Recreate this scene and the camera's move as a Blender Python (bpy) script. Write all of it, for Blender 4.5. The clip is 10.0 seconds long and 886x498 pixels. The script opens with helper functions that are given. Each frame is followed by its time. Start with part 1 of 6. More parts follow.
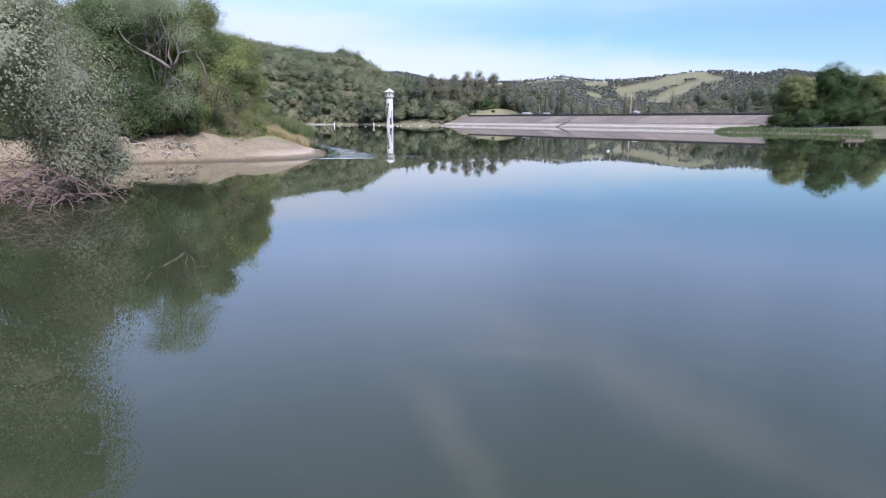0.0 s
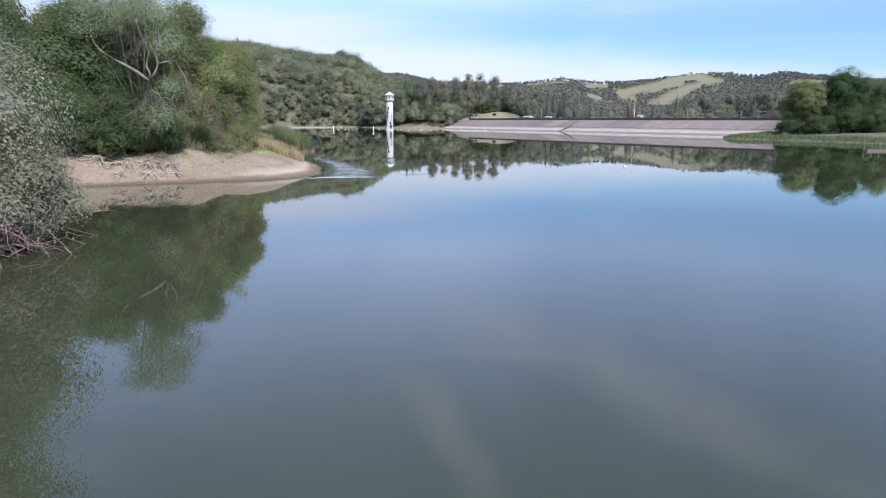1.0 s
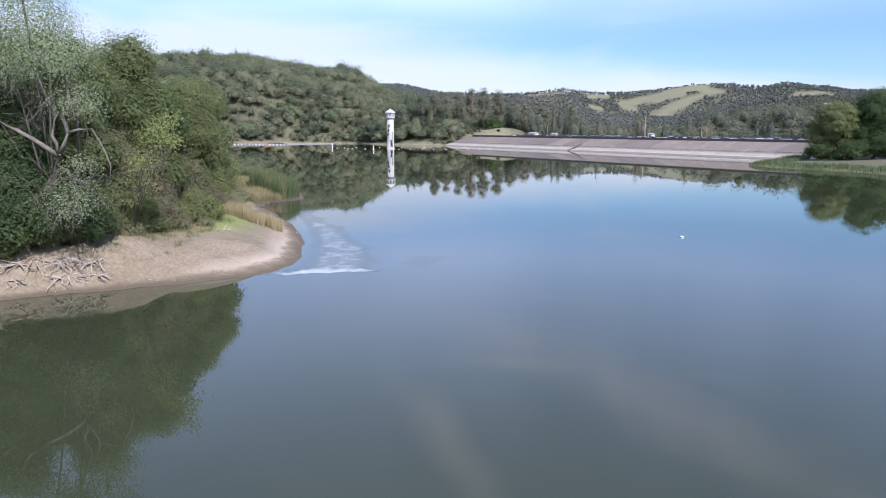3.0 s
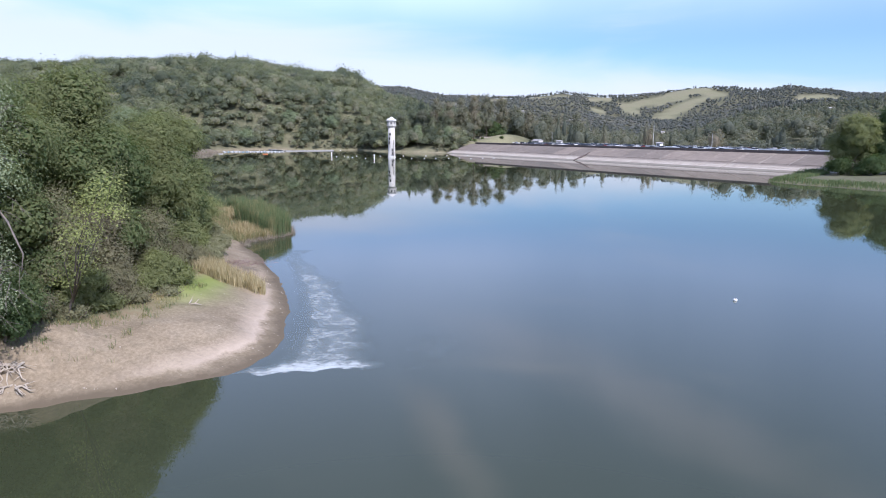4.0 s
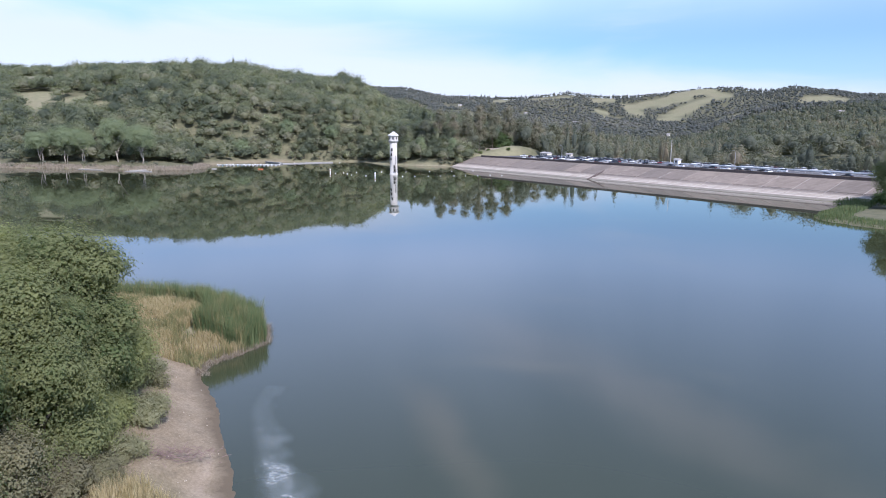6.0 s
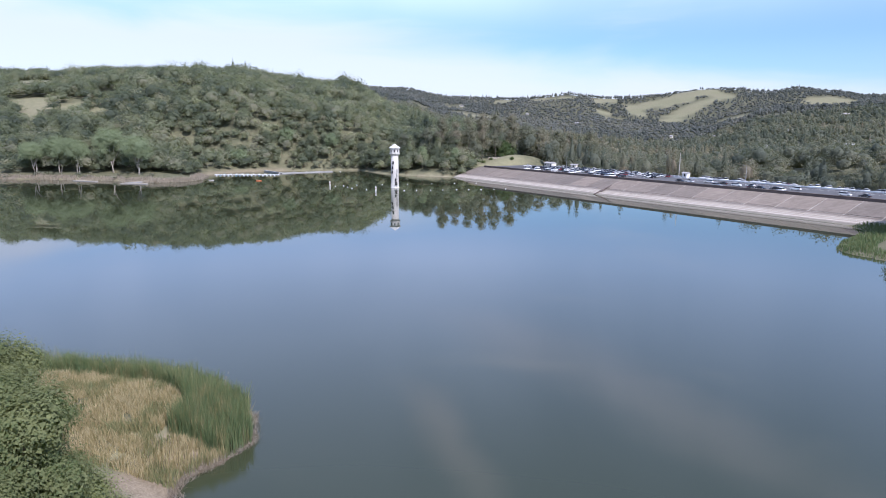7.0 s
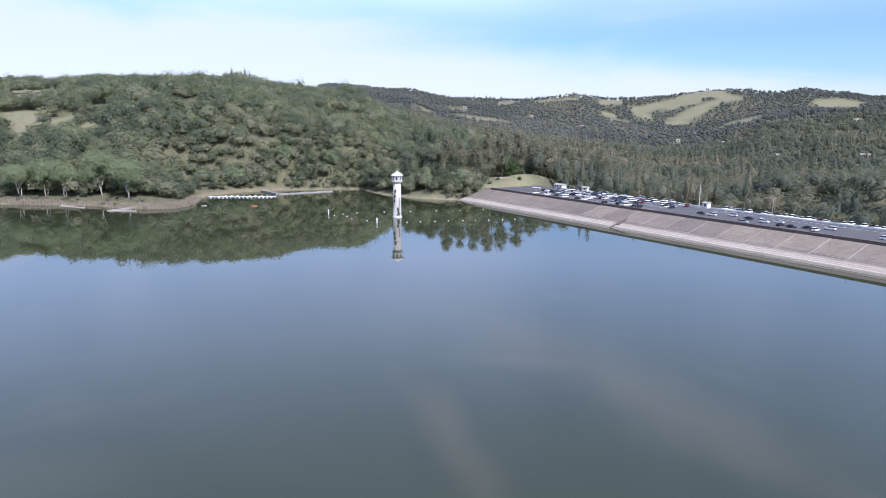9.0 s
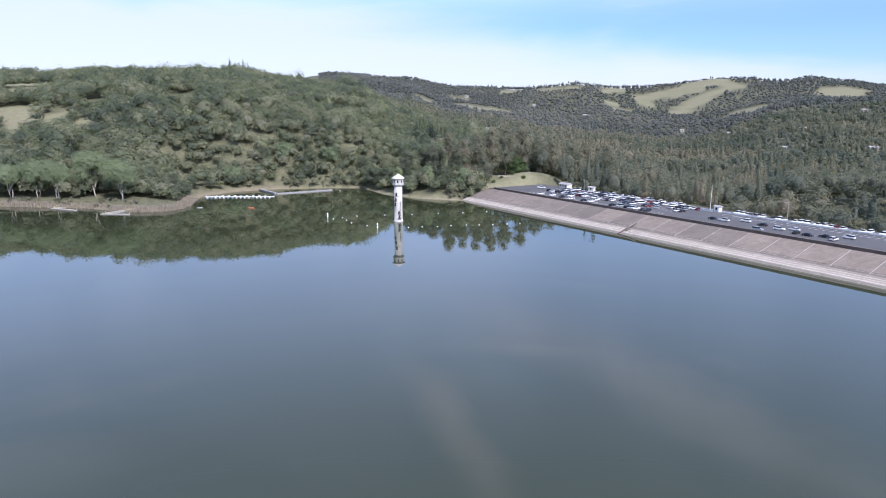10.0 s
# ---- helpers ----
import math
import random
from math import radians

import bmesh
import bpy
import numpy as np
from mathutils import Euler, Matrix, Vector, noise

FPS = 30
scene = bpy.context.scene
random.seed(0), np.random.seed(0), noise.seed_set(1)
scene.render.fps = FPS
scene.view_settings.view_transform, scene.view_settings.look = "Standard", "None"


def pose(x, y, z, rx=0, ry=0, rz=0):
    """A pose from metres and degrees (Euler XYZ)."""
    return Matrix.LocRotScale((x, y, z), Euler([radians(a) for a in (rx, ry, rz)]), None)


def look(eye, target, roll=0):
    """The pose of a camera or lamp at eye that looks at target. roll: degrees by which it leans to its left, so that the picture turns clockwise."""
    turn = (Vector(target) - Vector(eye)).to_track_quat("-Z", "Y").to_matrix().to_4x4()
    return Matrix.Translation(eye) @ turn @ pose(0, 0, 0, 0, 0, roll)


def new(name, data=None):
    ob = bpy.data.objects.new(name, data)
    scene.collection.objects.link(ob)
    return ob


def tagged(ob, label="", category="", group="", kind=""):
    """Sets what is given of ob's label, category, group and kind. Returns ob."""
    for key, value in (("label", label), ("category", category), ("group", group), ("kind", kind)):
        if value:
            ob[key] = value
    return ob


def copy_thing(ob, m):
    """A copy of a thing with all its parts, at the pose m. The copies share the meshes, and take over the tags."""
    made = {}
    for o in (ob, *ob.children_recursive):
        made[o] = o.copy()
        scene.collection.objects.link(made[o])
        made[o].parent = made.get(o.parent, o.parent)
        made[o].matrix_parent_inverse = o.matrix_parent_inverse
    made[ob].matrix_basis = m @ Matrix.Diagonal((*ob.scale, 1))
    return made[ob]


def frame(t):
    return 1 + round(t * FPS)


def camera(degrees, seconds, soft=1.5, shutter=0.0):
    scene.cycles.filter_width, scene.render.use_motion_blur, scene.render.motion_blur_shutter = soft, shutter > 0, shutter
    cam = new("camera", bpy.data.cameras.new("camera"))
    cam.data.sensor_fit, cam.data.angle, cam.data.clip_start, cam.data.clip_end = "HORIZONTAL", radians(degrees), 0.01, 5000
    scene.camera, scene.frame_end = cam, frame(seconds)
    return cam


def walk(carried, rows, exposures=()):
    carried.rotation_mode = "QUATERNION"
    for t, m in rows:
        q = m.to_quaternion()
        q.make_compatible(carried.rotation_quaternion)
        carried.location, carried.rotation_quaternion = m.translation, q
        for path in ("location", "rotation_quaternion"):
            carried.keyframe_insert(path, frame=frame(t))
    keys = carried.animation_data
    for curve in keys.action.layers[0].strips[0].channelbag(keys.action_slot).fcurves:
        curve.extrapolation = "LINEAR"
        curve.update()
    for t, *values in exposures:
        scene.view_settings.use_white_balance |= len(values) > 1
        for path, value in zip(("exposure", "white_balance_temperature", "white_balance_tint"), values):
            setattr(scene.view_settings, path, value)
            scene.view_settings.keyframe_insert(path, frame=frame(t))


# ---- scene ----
cam = camera(70, 10.0, soft=1.0)
PATH = [
    (0.0, look((31.52, -394.01, 4.27), (31.76, -296.05, -15.83), 0.05)),
    (0.5, look((31.24, -390.95, 4.92), (31.49, -292.98, -15.13), 0.12)),
    (1.0, look((30.91, -387.75, 5.70), (31.23, -289.75, -14.20), 0.17)),
    (1.5, look((30.68, -384.02, 6.85), (31.01, -285.96, -12.73), 0.19)),
    (2.0, look((30.32, -379.81, 8.11), (30.64, -281.66, -11.06), 0.19)),
    (2.5, look((30.03, -375.36, 9.29), (30.32, -277.14, -9.49), 0.20)),
    (3.0, look((29.66, -370.74, 10.72), (29.88, -272.46, -7.78), 0.20)),
    (4.5, look((28.37, -354.63, 16.15), (28.42, -256.30, -2.03), 0.27)),
    (5.0, look((27.94, -349.23, 17.99), (27.94, -250.90, -0.21), 0.23)),
    (5.5, look((27.41, -343.69, 20.11), (27.34, -245.37, 1.83), 0.23)),
    (7.0, look((26.06, -329.05, 30.09), (25.80, -230.80, 11.46), 0.35)),
    (7.5, look((25.70, -323.93, 33.66), (25.34, -225.70, 14.91), 0.37)),
    (8.0, look((25.37, -318.62, 37.19), (24.91, -220.42, 18.30), 0.40)),
    (8.5, look((24.96, -313.06, 40.58), (24.38, -214.87, 21.64), 0.41)),
    (9.0, look((24.63, -307.55, 43.76), (23.97, -209.37, 24.76), 0.43)),
    (9.5, look((24.21, -302.11, 46.92), (23.45, -204.05, 27.30), 0.40)),
    (10.0, look((23.88, -297.01, 50.05), (23.03, -199.23, 29.14), 0.37)),
]
walk(cam, PATH, exposures=[(0.0, 0.32, 5820, 20), (10.0, 0.32, 5820, 20)])

# ---- sky, sun ----
SUN_EL, SUN_AZ = 44.0, 146.0  # degrees above the horizon, clockwise from +y
world = bpy.data.worlds.new("sky")
scene.world = world
world.use_nodes = True
wn, wl = world.node_tree.nodes, world.node_tree.links
wn.clear()
w_out = wn.new("ShaderNodeOutputWorld")
w_bg = wn.new("ShaderNodeBackground")
w_bg.inputs["Strength"].default_value = 0.115
w_sky = wn.new("ShaderNodeTexSky")
w_sky.sky_type = "NISHITA"
w_sky.sun_disc = False
w_sky.sun_elevation, w_sky.sun_rotation = radians(SUN_EL), radians(SUN_AZ)
w_sky.air_density, w_sky.dust_density, w_sky.ozone_density = 1.0, 0.6, 2.0
w_co = wn.new("ShaderNodeTexCoord")
w_sep = wn.new("ShaderNodeSeparateXYZ")
wl.new(w_co.outputs["Generated"], w_sep.inputs[0])
# thin high cloud: a milky layer low over the hills, torn wisps above it
w_map = wn.new("ShaderNodeMapping")
w_map.inputs["Scale"].default_value = (1.3, 1.3, 7.0)
w_map.inputs["Rotation"].default_value = (0.0, radians(4), 0.0)
wl.new(w_co.outputs["Generated"], w_map.inputs[0])
w_noise = wn.new("ShaderNodeTexNoise")
w_noise.inputs["Scale"].default_value = 1.6
w_noise.inputs["Detail"].default_value = 7.0
w_noise.inputs["Distortion"].default_value = 0.5
wl.new(w_map.outputs[0], w_noise.inputs["Vector"])


def w_math(op, a, b):
    n = wn.new("ShaderNodeMath")
    n.operation = op
    n.use_clamp = False
    for i, v in enumerate((a, b)):
        if isinstance(v, (int, float)):
            n.inputs[i].default_value = v
        else:
            wl.new(v, n.inputs[i])
    return n.outputs[0]


def w_ramp(src, lo, hi, a=0.0, b=1.0):
    n = wn.new("ShaderNodeMapRange")
    n.interpolation_type = "SMOOTHSTEP"
    wl.new(src, n.inputs[0])
    for i, v in zip((1, 2, 3, 4), (lo, hi, a, b)):
        n.inputs[i].default_value = v
    return n.outputs[0]


w_tilt = w_math("ADD", w_sep.outputs[2], w_math("MULTIPLY", w_sep.outputs[0], 0.12))
w_low = w_ramp(w_math("ADD", w_tilt, w_math("MULTIPLY", w_math("SUBTRACT", w_noise.outputs[0], 0.5), -0.16)), 0.075, 0.152, 1.0, 0.0)
w_wisp = w_math("MULTIPLY", w_ramp(w_noise.outputs[0], 0.54, 0.82), 0.45)
w_mask = w_math("MAXIMUM", w_math("MULTIPLY", w_low, 0.76), w_wisp)
# a brighter streaky veil higher up, out of the picture but mirrored in the lake
w_map2 = wn.new("ShaderNodeMapping")
w_map2.inputs["Scale"].default_value = (1.9, 0.55, 1.0)
w_map2.inputs["Rotation"].default_value = (0.0, 0.0, radians(-32))
wl.new(w_co.outputs["Generated"], w_map2.inputs[0])
w_streak = wn.new("ShaderNodeTexNoise")
w_streak.inputs["Scale"].default_value = 1.7
w_streak.inputs["Detail"].default_value = 4.0
w_streak.inputs["Distortion"].default_value = 0.6
wl.new(w_map2.outputs[0], w_streak.inputs["Vector"])
w_veil = w_math("MULTIPLY", w_math("MULTIPLY", w_ramp(w_sep.outputs[2], 0.12, 0.21), w_ramp(w_sep.outputs[2], 0.24, 0.52, 0.62, 0.34)), w_ramp(w_streak.outputs[0], 0.28, 0.78, 0.75, 1.15))


TRAIL1A, TRAIL1B = (-3.4, 22.0), (4.2, 32.5)  # bearing and height, in degrees
TRAIL2A, TRAIL2B = (5.0, 17.0), (28.0, 26.0)


def w_trail(a, b, width, low, high, strength):
    """A long torn cloud along the great circle through two (bearing, height) points, in degrees."""
    d = [Vector((math.sin(radians(p)) * math.cos(radians(q)), math.cos(radians(p)) * math.cos(radians(q)), math.sin(radians(q)))) for p, q in (a, b)]
    dot = wn.new("ShaderNodeVectorMath")
    dot.operation = "DOT_PRODUCT"
    wl.new(w_co.outputs["Generated"], dot.inputs[0])
    dot.inputs[1].default_value = d[0].cross(d[1]).normalized()
    off = w_math("ABSOLUTE", w_math("ADD", dot.outputs["Value"], w_math("MULTIPLY", w_math("SUBTRACT", w_noise.outputs[0], 0.5), width * 1.5)), 0.0)
    ends = w_math("MULTIPLY", w_ramp(w_sep.outputs[2], low, low + 0.08), w_ramp(w_sep.outputs[2], high - 0.1, high + 0.06, 1.0, 0.0))
    return w_math("MULTIPLY", w_math("MULTIPLY", w_ramp(off, 0.0, width, 1.0, 0.0), ends), w_math("MULTIPLY", w_ramp(w_streak.outputs[0], 0.25, 0.7, 0.4, 1.0), strength))


# the veil thins out towards the right
w_veil = w_math("MULTIPLY", w_veil, w_ramp(w_sep.outputs[0], 0.0, 0.5, 1.05, 0.62))
w_trails = w_math("MAXIMUM", w_trail(TRAIL1A, TRAIL1B, 0.055, 0.36, 0.60, 0.42), w_trail(TRAIL2A, TRAIL2B, 0.075, 0.26, 0.50, 0.32))
w_blue = wn.new("ShaderNodeMix")
w_blue.data_type, w_blue.blend_type = "RGBA", "MULTIPLY"
w_blue.inputs["Factor"].default_value = 1.0
wl.new(w_sky.outputs[0], w_blue.inputs["A"])
w_blue.inputs["B"].default_value = (0.82, 0.985, 1.14, 1.0)
w_mix = wn.new("ShaderNodeMix")
w_mix.data_type = "RGBA"
wl.new(w_mask, w_mix.inputs["Factor"])
wl.new(w_blue.outputs["Result"], w_mix.inputs["A"])
w_mix.inputs["B"].default_value = (6.6, 6.8, 7.1, 1.0)
w_top = wn.new("ShaderNodeMix")
w_top.data_type = "RGBA"
wl.new(w_veil, w_top.inputs["Factor"])
wl.new(w_mix.outputs["Result"], w_top.inputs["A"])
w_top.inputs["B"].default_value = (6.9, 8.55, 11.4, 1.0)
w_tr = wn.new("ShaderNodeMix")
w_tr.data_type = "RGBA"
wl.new(w_trails, w_tr.inputs["Factor"])
wl.new(w_top.outputs["Result"], w_tr.inputs["A"])
w_tr.inputs["B"].default_value = (10.5, 9.8, 10.4, 1.0)
wl.new(w_tr.outputs["Result"], w_bg.inputs["Color"])
wl.new(w_bg.outputs[0], w_out.inputs["Surface"])

sun_data = bpy.data.lights.new("sun", "SUN")
sun_data.energy, sun_data.angle, sun_data.color = 5.0, radians(0.6), (1.0, 0.95, 0.88)
sun = new("sun", sun_data)
_az, _el = radians(SUN_AZ), radians(SUN_EL)
SUN_DIR = Vector((math.sin(_az) * math.cos(_el), math.cos(_az) * math.cos(_el), math.sin(_el)))
sun.matrix_world = look(SUN_DIR * 500, (0, 0, 0))

# ---- materials ----


def nodes_of(name):
    m = bpy.data.materials.new(name)
    m.use_nodes = True
    t = m.node_tree
    return m, t.nodes, t.links, t.nodes["Principled BSDF"]


def position(n, l, scale=(1, 1, 1), rot=0.0, local=False):
    """World position, or the object's own, scaled."""
    mp = n.new("ShaderNodeMapping")
    mp.inputs["Scale"].default_value = scale
    mp.inputs["Rotation"].default_value = (0, 0, rot)
    if local:
        l.new(n.new("ShaderNodeTexCoord").outputs["Object"], mp.inputs[0])
    else:
        l.new(n.new("ShaderNodeNewGeometry").outputs["Position"], mp.inputs[0])
    return mp.outputs[0]


def noise_tex(n, l, vec, scale, detail=5.0, rough=0.6, distort=0.0):
    t = n.new("ShaderNodeTexNoise")
    t.inputs["Scale"].default_value = scale
    t.inputs["Detail"].default_value = detail
    t.inputs["Roughness"].default_value = rough
    t.inputs["Distortion"].default_value = distort
    l.new(vec, t.inputs["Vector"])
    return t.outputs["Fac"]


def ramp(n, l, src, stops):
    r = n.new("ShaderNodeValToRGB")
    e = r.color_ramp.elements
    while len(e) < len(stops):
        e.new(0.5)
    for el, (p, c) in zip(e, stops):
        el.position, el.color = p, (*c, 1.0)
    l.new(src, r.inputs[0])
    return r.outputs[0]


def mixc(n, l, fac, a, b, mode="MIX"):
    m = n.new("ShaderNodeMix")
    m.data_type, m.blend_type = "RGBA", mode
    for key, v in (("Factor", fac), ("A", a), ("B", b)):
        if isinstance(v, (int, float)):
            m.inputs[key].default_value = v
        elif isinstance(v, tuple):
            m.inputs[key].default_value = (*v, 1.0)
        else:
            l.new(v, m.inputs[key])
    return m.outputs["Result"]


def maprange(n, l, src, lo, hi, a=0.0, b=1.0):
    m = n.new("ShaderNodeMapRange")
    l.new(src, m.inputs[0])
    for i, v in zip((1, 2, 3, 4), (lo, hi, a, b)):
        m.inputs[i].default_value = v
    return m.outputs[0]


def add_bump(n, l, p, src, strength, distance):
    b = n.new("ShaderNodeBump")
    b.inputs["Strength"].default_value = strength
    b.inputs["Distance"].default_value = distance
    l.new(src, b.inputs["Height"])
    l.new(b.outputs[0], p.inputs["Normal"])


def plain(name, c1, c2, scale=3.0, rough=0.7, metal=0.0, bump=0.15, dist=0.02, local=True, fine=6.0):
    """A surface in two tones: broad stains and a finer grain, with relief."""
    m, n, l, p = nodes_of(name)
    v = position(n, l, local=local)
    broad = noise_tex(n, l, v, scale, 4.0)
    grain = noise_tex(n, l, v, scale * fine, 6.0, 0.7)
    col = ramp(n, l, broad, [(0.3, c1), (0.7, c2)])
    col = mixc(n, l, 0.35, col, ramp(n, l, grain, [(0.25, tuple(x * 0.6 for x in c1)), (0.75, tuple(min(1, x * 1.25) for x in c2))]))
    l.new(col, p.inputs["Base Color"])
    p.inputs["Roughness"].default_value = rough
    p.inputs["Metallic"].default_value = metal
    if bump:
        add_bump(n, l, p, grain, bump, dist)
    return m


def foliage(name, stops, through_light=0.3, patch=0.12, rough=0.6, mottle=0.0, leafy=0.07):
    """Leaves: the species' tone comes from the mesh, leaf and branch vary it."""
    m, n, l, p = nodes_of(name)
    at = n.new("ShaderNodeAttribute")
    at.attribute_name = "tone"
    geo = n.new("ShaderNodeNewGeometry")
    mp = position(n, l)
    patchy = noise_tex(n, l, mp, patch, 3.0)
    s = n.new("ShaderNodeMath")
    s.operation = "ADD"
    l.new(at.outputs["Fac"], s.inputs[0])
    l.new(maprange(n, l, geo.outputs["Random Per Island"], 0, 1, -leafy, leafy), s.inputs[1])
    s2 = n.new("ShaderNodeMath")
    s2.operation = "ADD"
    l.new(s.outputs[0], s2.inputs[0])
    l.new(maprange(n, l, patchy, 0.3, 0.7, -0.1, 0.1), s2.inputs[1])
    tone = s2.outputs[0]
    if mottle:
        # leaves and gaps within a clump
        fine = noise_tex(n, l, mp, mottle, 4.0, 0.7)
        s3 = n.new("ShaderNodeMath")
        s3.operation = "ADD"
        l.new(tone, s3.inputs[0])
        l.new(maprange(n, l, fine, 0.3, 0.7, -0.13, 0.14), s3.inputs[1])
        tone = s3.outputs[0]
        add_bump(n, l, p, fine, 0.5, 0.8 / mottle)
    col = ramp(n, l, tone, stops)
    l.new(col, p.inputs["Base Color"])
    p.inputs["Roughness"].default_value = rough
    p.inputs["Specular IOR Level"].default_value = 0.12
    tr = n.new("ShaderNodeBsdfTranslucent")
    l.new(mixc(n, l, 1.0, col, (1.0, 1.0, 0.6), "MULTIPLY"), tr.inputs["Color"])
    mx = n.new("ShaderNodeMixShader")
    mx.inputs[0].default_value = through_light
    l.new(p.outputs[0], mx.inputs[1])
    l.new(tr.outputs[0], mx.inputs[2])
    l.new(mx.outputs[0], n["Material Output"].inputs["Surface"])
    return m


def water_material():
    m, n, l, p = nodes_of("lake_water")
    v = position(n, l)
    murk = noise_tex(n, l, v, 0.012, 3.0)
    l.new(ramp(n, l, murk, [(0.3, (0.034, 0.041, 0.020)), (0.7, (0.041, 0.048, 0.025))]), p.inputs["Base Color"])
    p.inputs["IOR"].default_value = 1.52
    # breeze: some stretches of the surface are a little rougher than others
    breeze = noise_tex(n, l, position(n, l, (0.006, 0.02, 1)), 1.0, 3.0)
    l.new(maprange(n, l, breeze, 0.35, 0.7, 0.0, 0.012), p.inputs["Roughness"])
    wave = noise_tex(n, l, position(n, l, (1.0, 2.2, 1)), 1.1, 3.0, 0.5)
    add_bump(n, l, p, wave, 0.010, 0.05)
    return m


def ground_material():
    """Dry grass, forest litter and bare clay; the mesh says where the clay lies bare and where the grass is green."""
    m, n, l, p = nodes_of("earth")
    v = position(n, l)
    big = noise_tex(n, l, v, 0.02, 5.0)
    mid = noise_tex(n, l, v, 0.35, 6.0, 0.65)
    fine = noise_tex(n, l, v, 5.0, 6.0, 0.7)
    grass = ramp(n, l, big, [(0.3, (0.215, 0.200, 0.135)), (0.5, (0.20, 0.195, 0.122)), (0.7, (0.17, 0.182, 0.105))])
    grass = mixc(n, l, 0.4, grass, ramp(n, l, mid, [(0.3, (0.12, 0.11, 0.06)), (0.7, (0.28, 0.24, 0.13))]))
    clay = ramp(n, l, mid, [(0.3, (0.165, 0.128, 0.082)), (0.5, (0.24, 0.193, 0.132)), (0.75, (0.33, 0.275, 0.20))])
    clay = mixc(n, l, 0.45, clay, ramp(n, l, fine, [(0.3, (0.085, 0.062, 0.038)), (0.7, (0.38, 0.305, 0.215))]))
    stain = noise_tex(n, l, v, 1.3, 7.0, 0.7, 0.6)
    clay = mixc(n, l, maprange(n, l, stain, 0.5, 0.72, 0.0, 0.55), clay, (0.13, 0.105, 0.075))
    # the strip that the water wets
    sep = n.new("ShaderNodeSeparateXYZ")
    l.new(v, sep.inputs[0])
    edge = n.new("ShaderNodeMath")
    edge.operation = "ADD"
    l.new(sep.outputs[2], edge.inputs[0])
    l.new(maprange(n, l, stain, 0.3, 0.7, -0.09, 0.09), edge.inputs[1])
    wet = maprange(n, l, edge.outputs[0], 0.08, 0.32, 1.0, 0.0)
    # dried rim of sand that the waves left above it
    rim_lo = maprange(n, l, edge.outputs[0], 0.30, 0.46, 0.0, 1.0)
    rim_hi = maprange(n, l, edge.outputs[0], 0.46, 1.05, 0.7, 0.0)
    rim_m = n.new("ShaderNodeMath")
    rim_m.operation = "MULTIPLY"
    l.new(rim_lo, rim_m.inputs[0])
    l.new(rim_hi, rim_m.inputs[1])
    rim_x = n.new("ShaderNodeMath")
    rim_x.operation = "MULTIPLY"
    l.new(rim_m.outputs[0], rim_x.inputs[0])
    l.new(maprange(n, l, sep.outputs[0], 9.5, 15.5, 0.0, 1.0), rim_x.inputs[1])
    clay = mixc(n, l, rim_x.outputs[0], clay, (0.50, 0.405, 0.32))
    clay = mixc(n, l, wet, clay, (0.125, 0.098, 0.066))
    green = ramp(n, l, mid, [(0.3, (0.15, 0.19, 0.05)), (0.7, (0.26, 0.29, 0.09))])

    def attr(name):
        a = n.new("ShaderNodeAttribute")
        a.attribute_name = name
        return a.outputs["Fac"]

    litter = ramp(n, l, mid, [(0.3, (0.07, 0.075, 0.042)), (0.7, (0.15, 0.14, 0.085))])
    col = mixc(n, l, attr("wood"), grass, litter)
    col = mixc(n, l, attr("bare"), col, clay)
    rusty = n.new("ShaderNodeMath")
    rusty.operation = "MULTIPLY"
    l.new(attr("rust"), rusty.inputs[0])
    l.new(maprange(n, l, stain, 0.35, 0.65, 0.1, 0.8), rusty.inputs[1])
    col = mixc(n, l, rusty.outputs[0], col, (0.215, 0.135, 0.082))
    col = mixc(n, l, attr("green"), col, green)
    l.new(col, p.inputs["Base Color"])
    p.inputs["Roughness"].default_value = 0.9
    p.inputs["Specular IOR Level"].default_value = 0.2
    add_bump(n, l, p, fine, 0.5, 0.06)
    return m


M_WATER = water_material()
M_EARTH = ground_material()
# hill and valley leaf colours lifted and greyed: haze is mixed in
OAKS = [(0.0, (0.135, 0.160, 0.125)), (0.3, (0.180, 0.206, 0.142)), (0.5, (0.236, 0.258, 0.172)), (0.7, (0.296, 0.316, 0.208)), (0.85, (0.315, 0.300, 0.235)), (1.0, (0.40, 0.42, 0.275))]
FAR_LEAVES = [(0.0, (0.125, 0.143, 0.115)), (0.35, (0.185, 0.198, 0.148)), (0.6, (0.238, 0.234, 0.168)), (0.8, (0.295, 0.245, 0.190)), (1.0, (0.345, 0.33, 0.235))]
# ridge leaves greyed towards blue: distance haze put into their colour
HAZED_RIDGE_LEAVES = [(0.0, (0.119, 0.131, 0.127)), (0.5, (0.193, 0.201, 0.187)), (1.0, (0.286, 0.273, 0.233))]
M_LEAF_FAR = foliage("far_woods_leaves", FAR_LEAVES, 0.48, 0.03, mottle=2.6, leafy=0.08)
M_LEAF_HAZED_RIDGE = foliage("hazed_ridge_leaves", HAZED_RIDGE_LEAVES, 0.48, 0.02, mottle=0.5, leafy=0.08)
M_LEAF_HILL = foliage("hill_leaves", OAKS, 0.6, 0.06, mottle=2.0, leafy=0.07)
NEAR_LEAVES = [(0.0, (0.078, 0.126, 0.056)), (0.3, (0.150, 0.196, 0.088)), (0.5, (0.232, 0.254, 0.124)), (0.7, (0.280, 0.305, 0.145)), (0.85, (0.32, 0.35, 0.155)), (1.0, (0.39, 0.43, 0.18))]
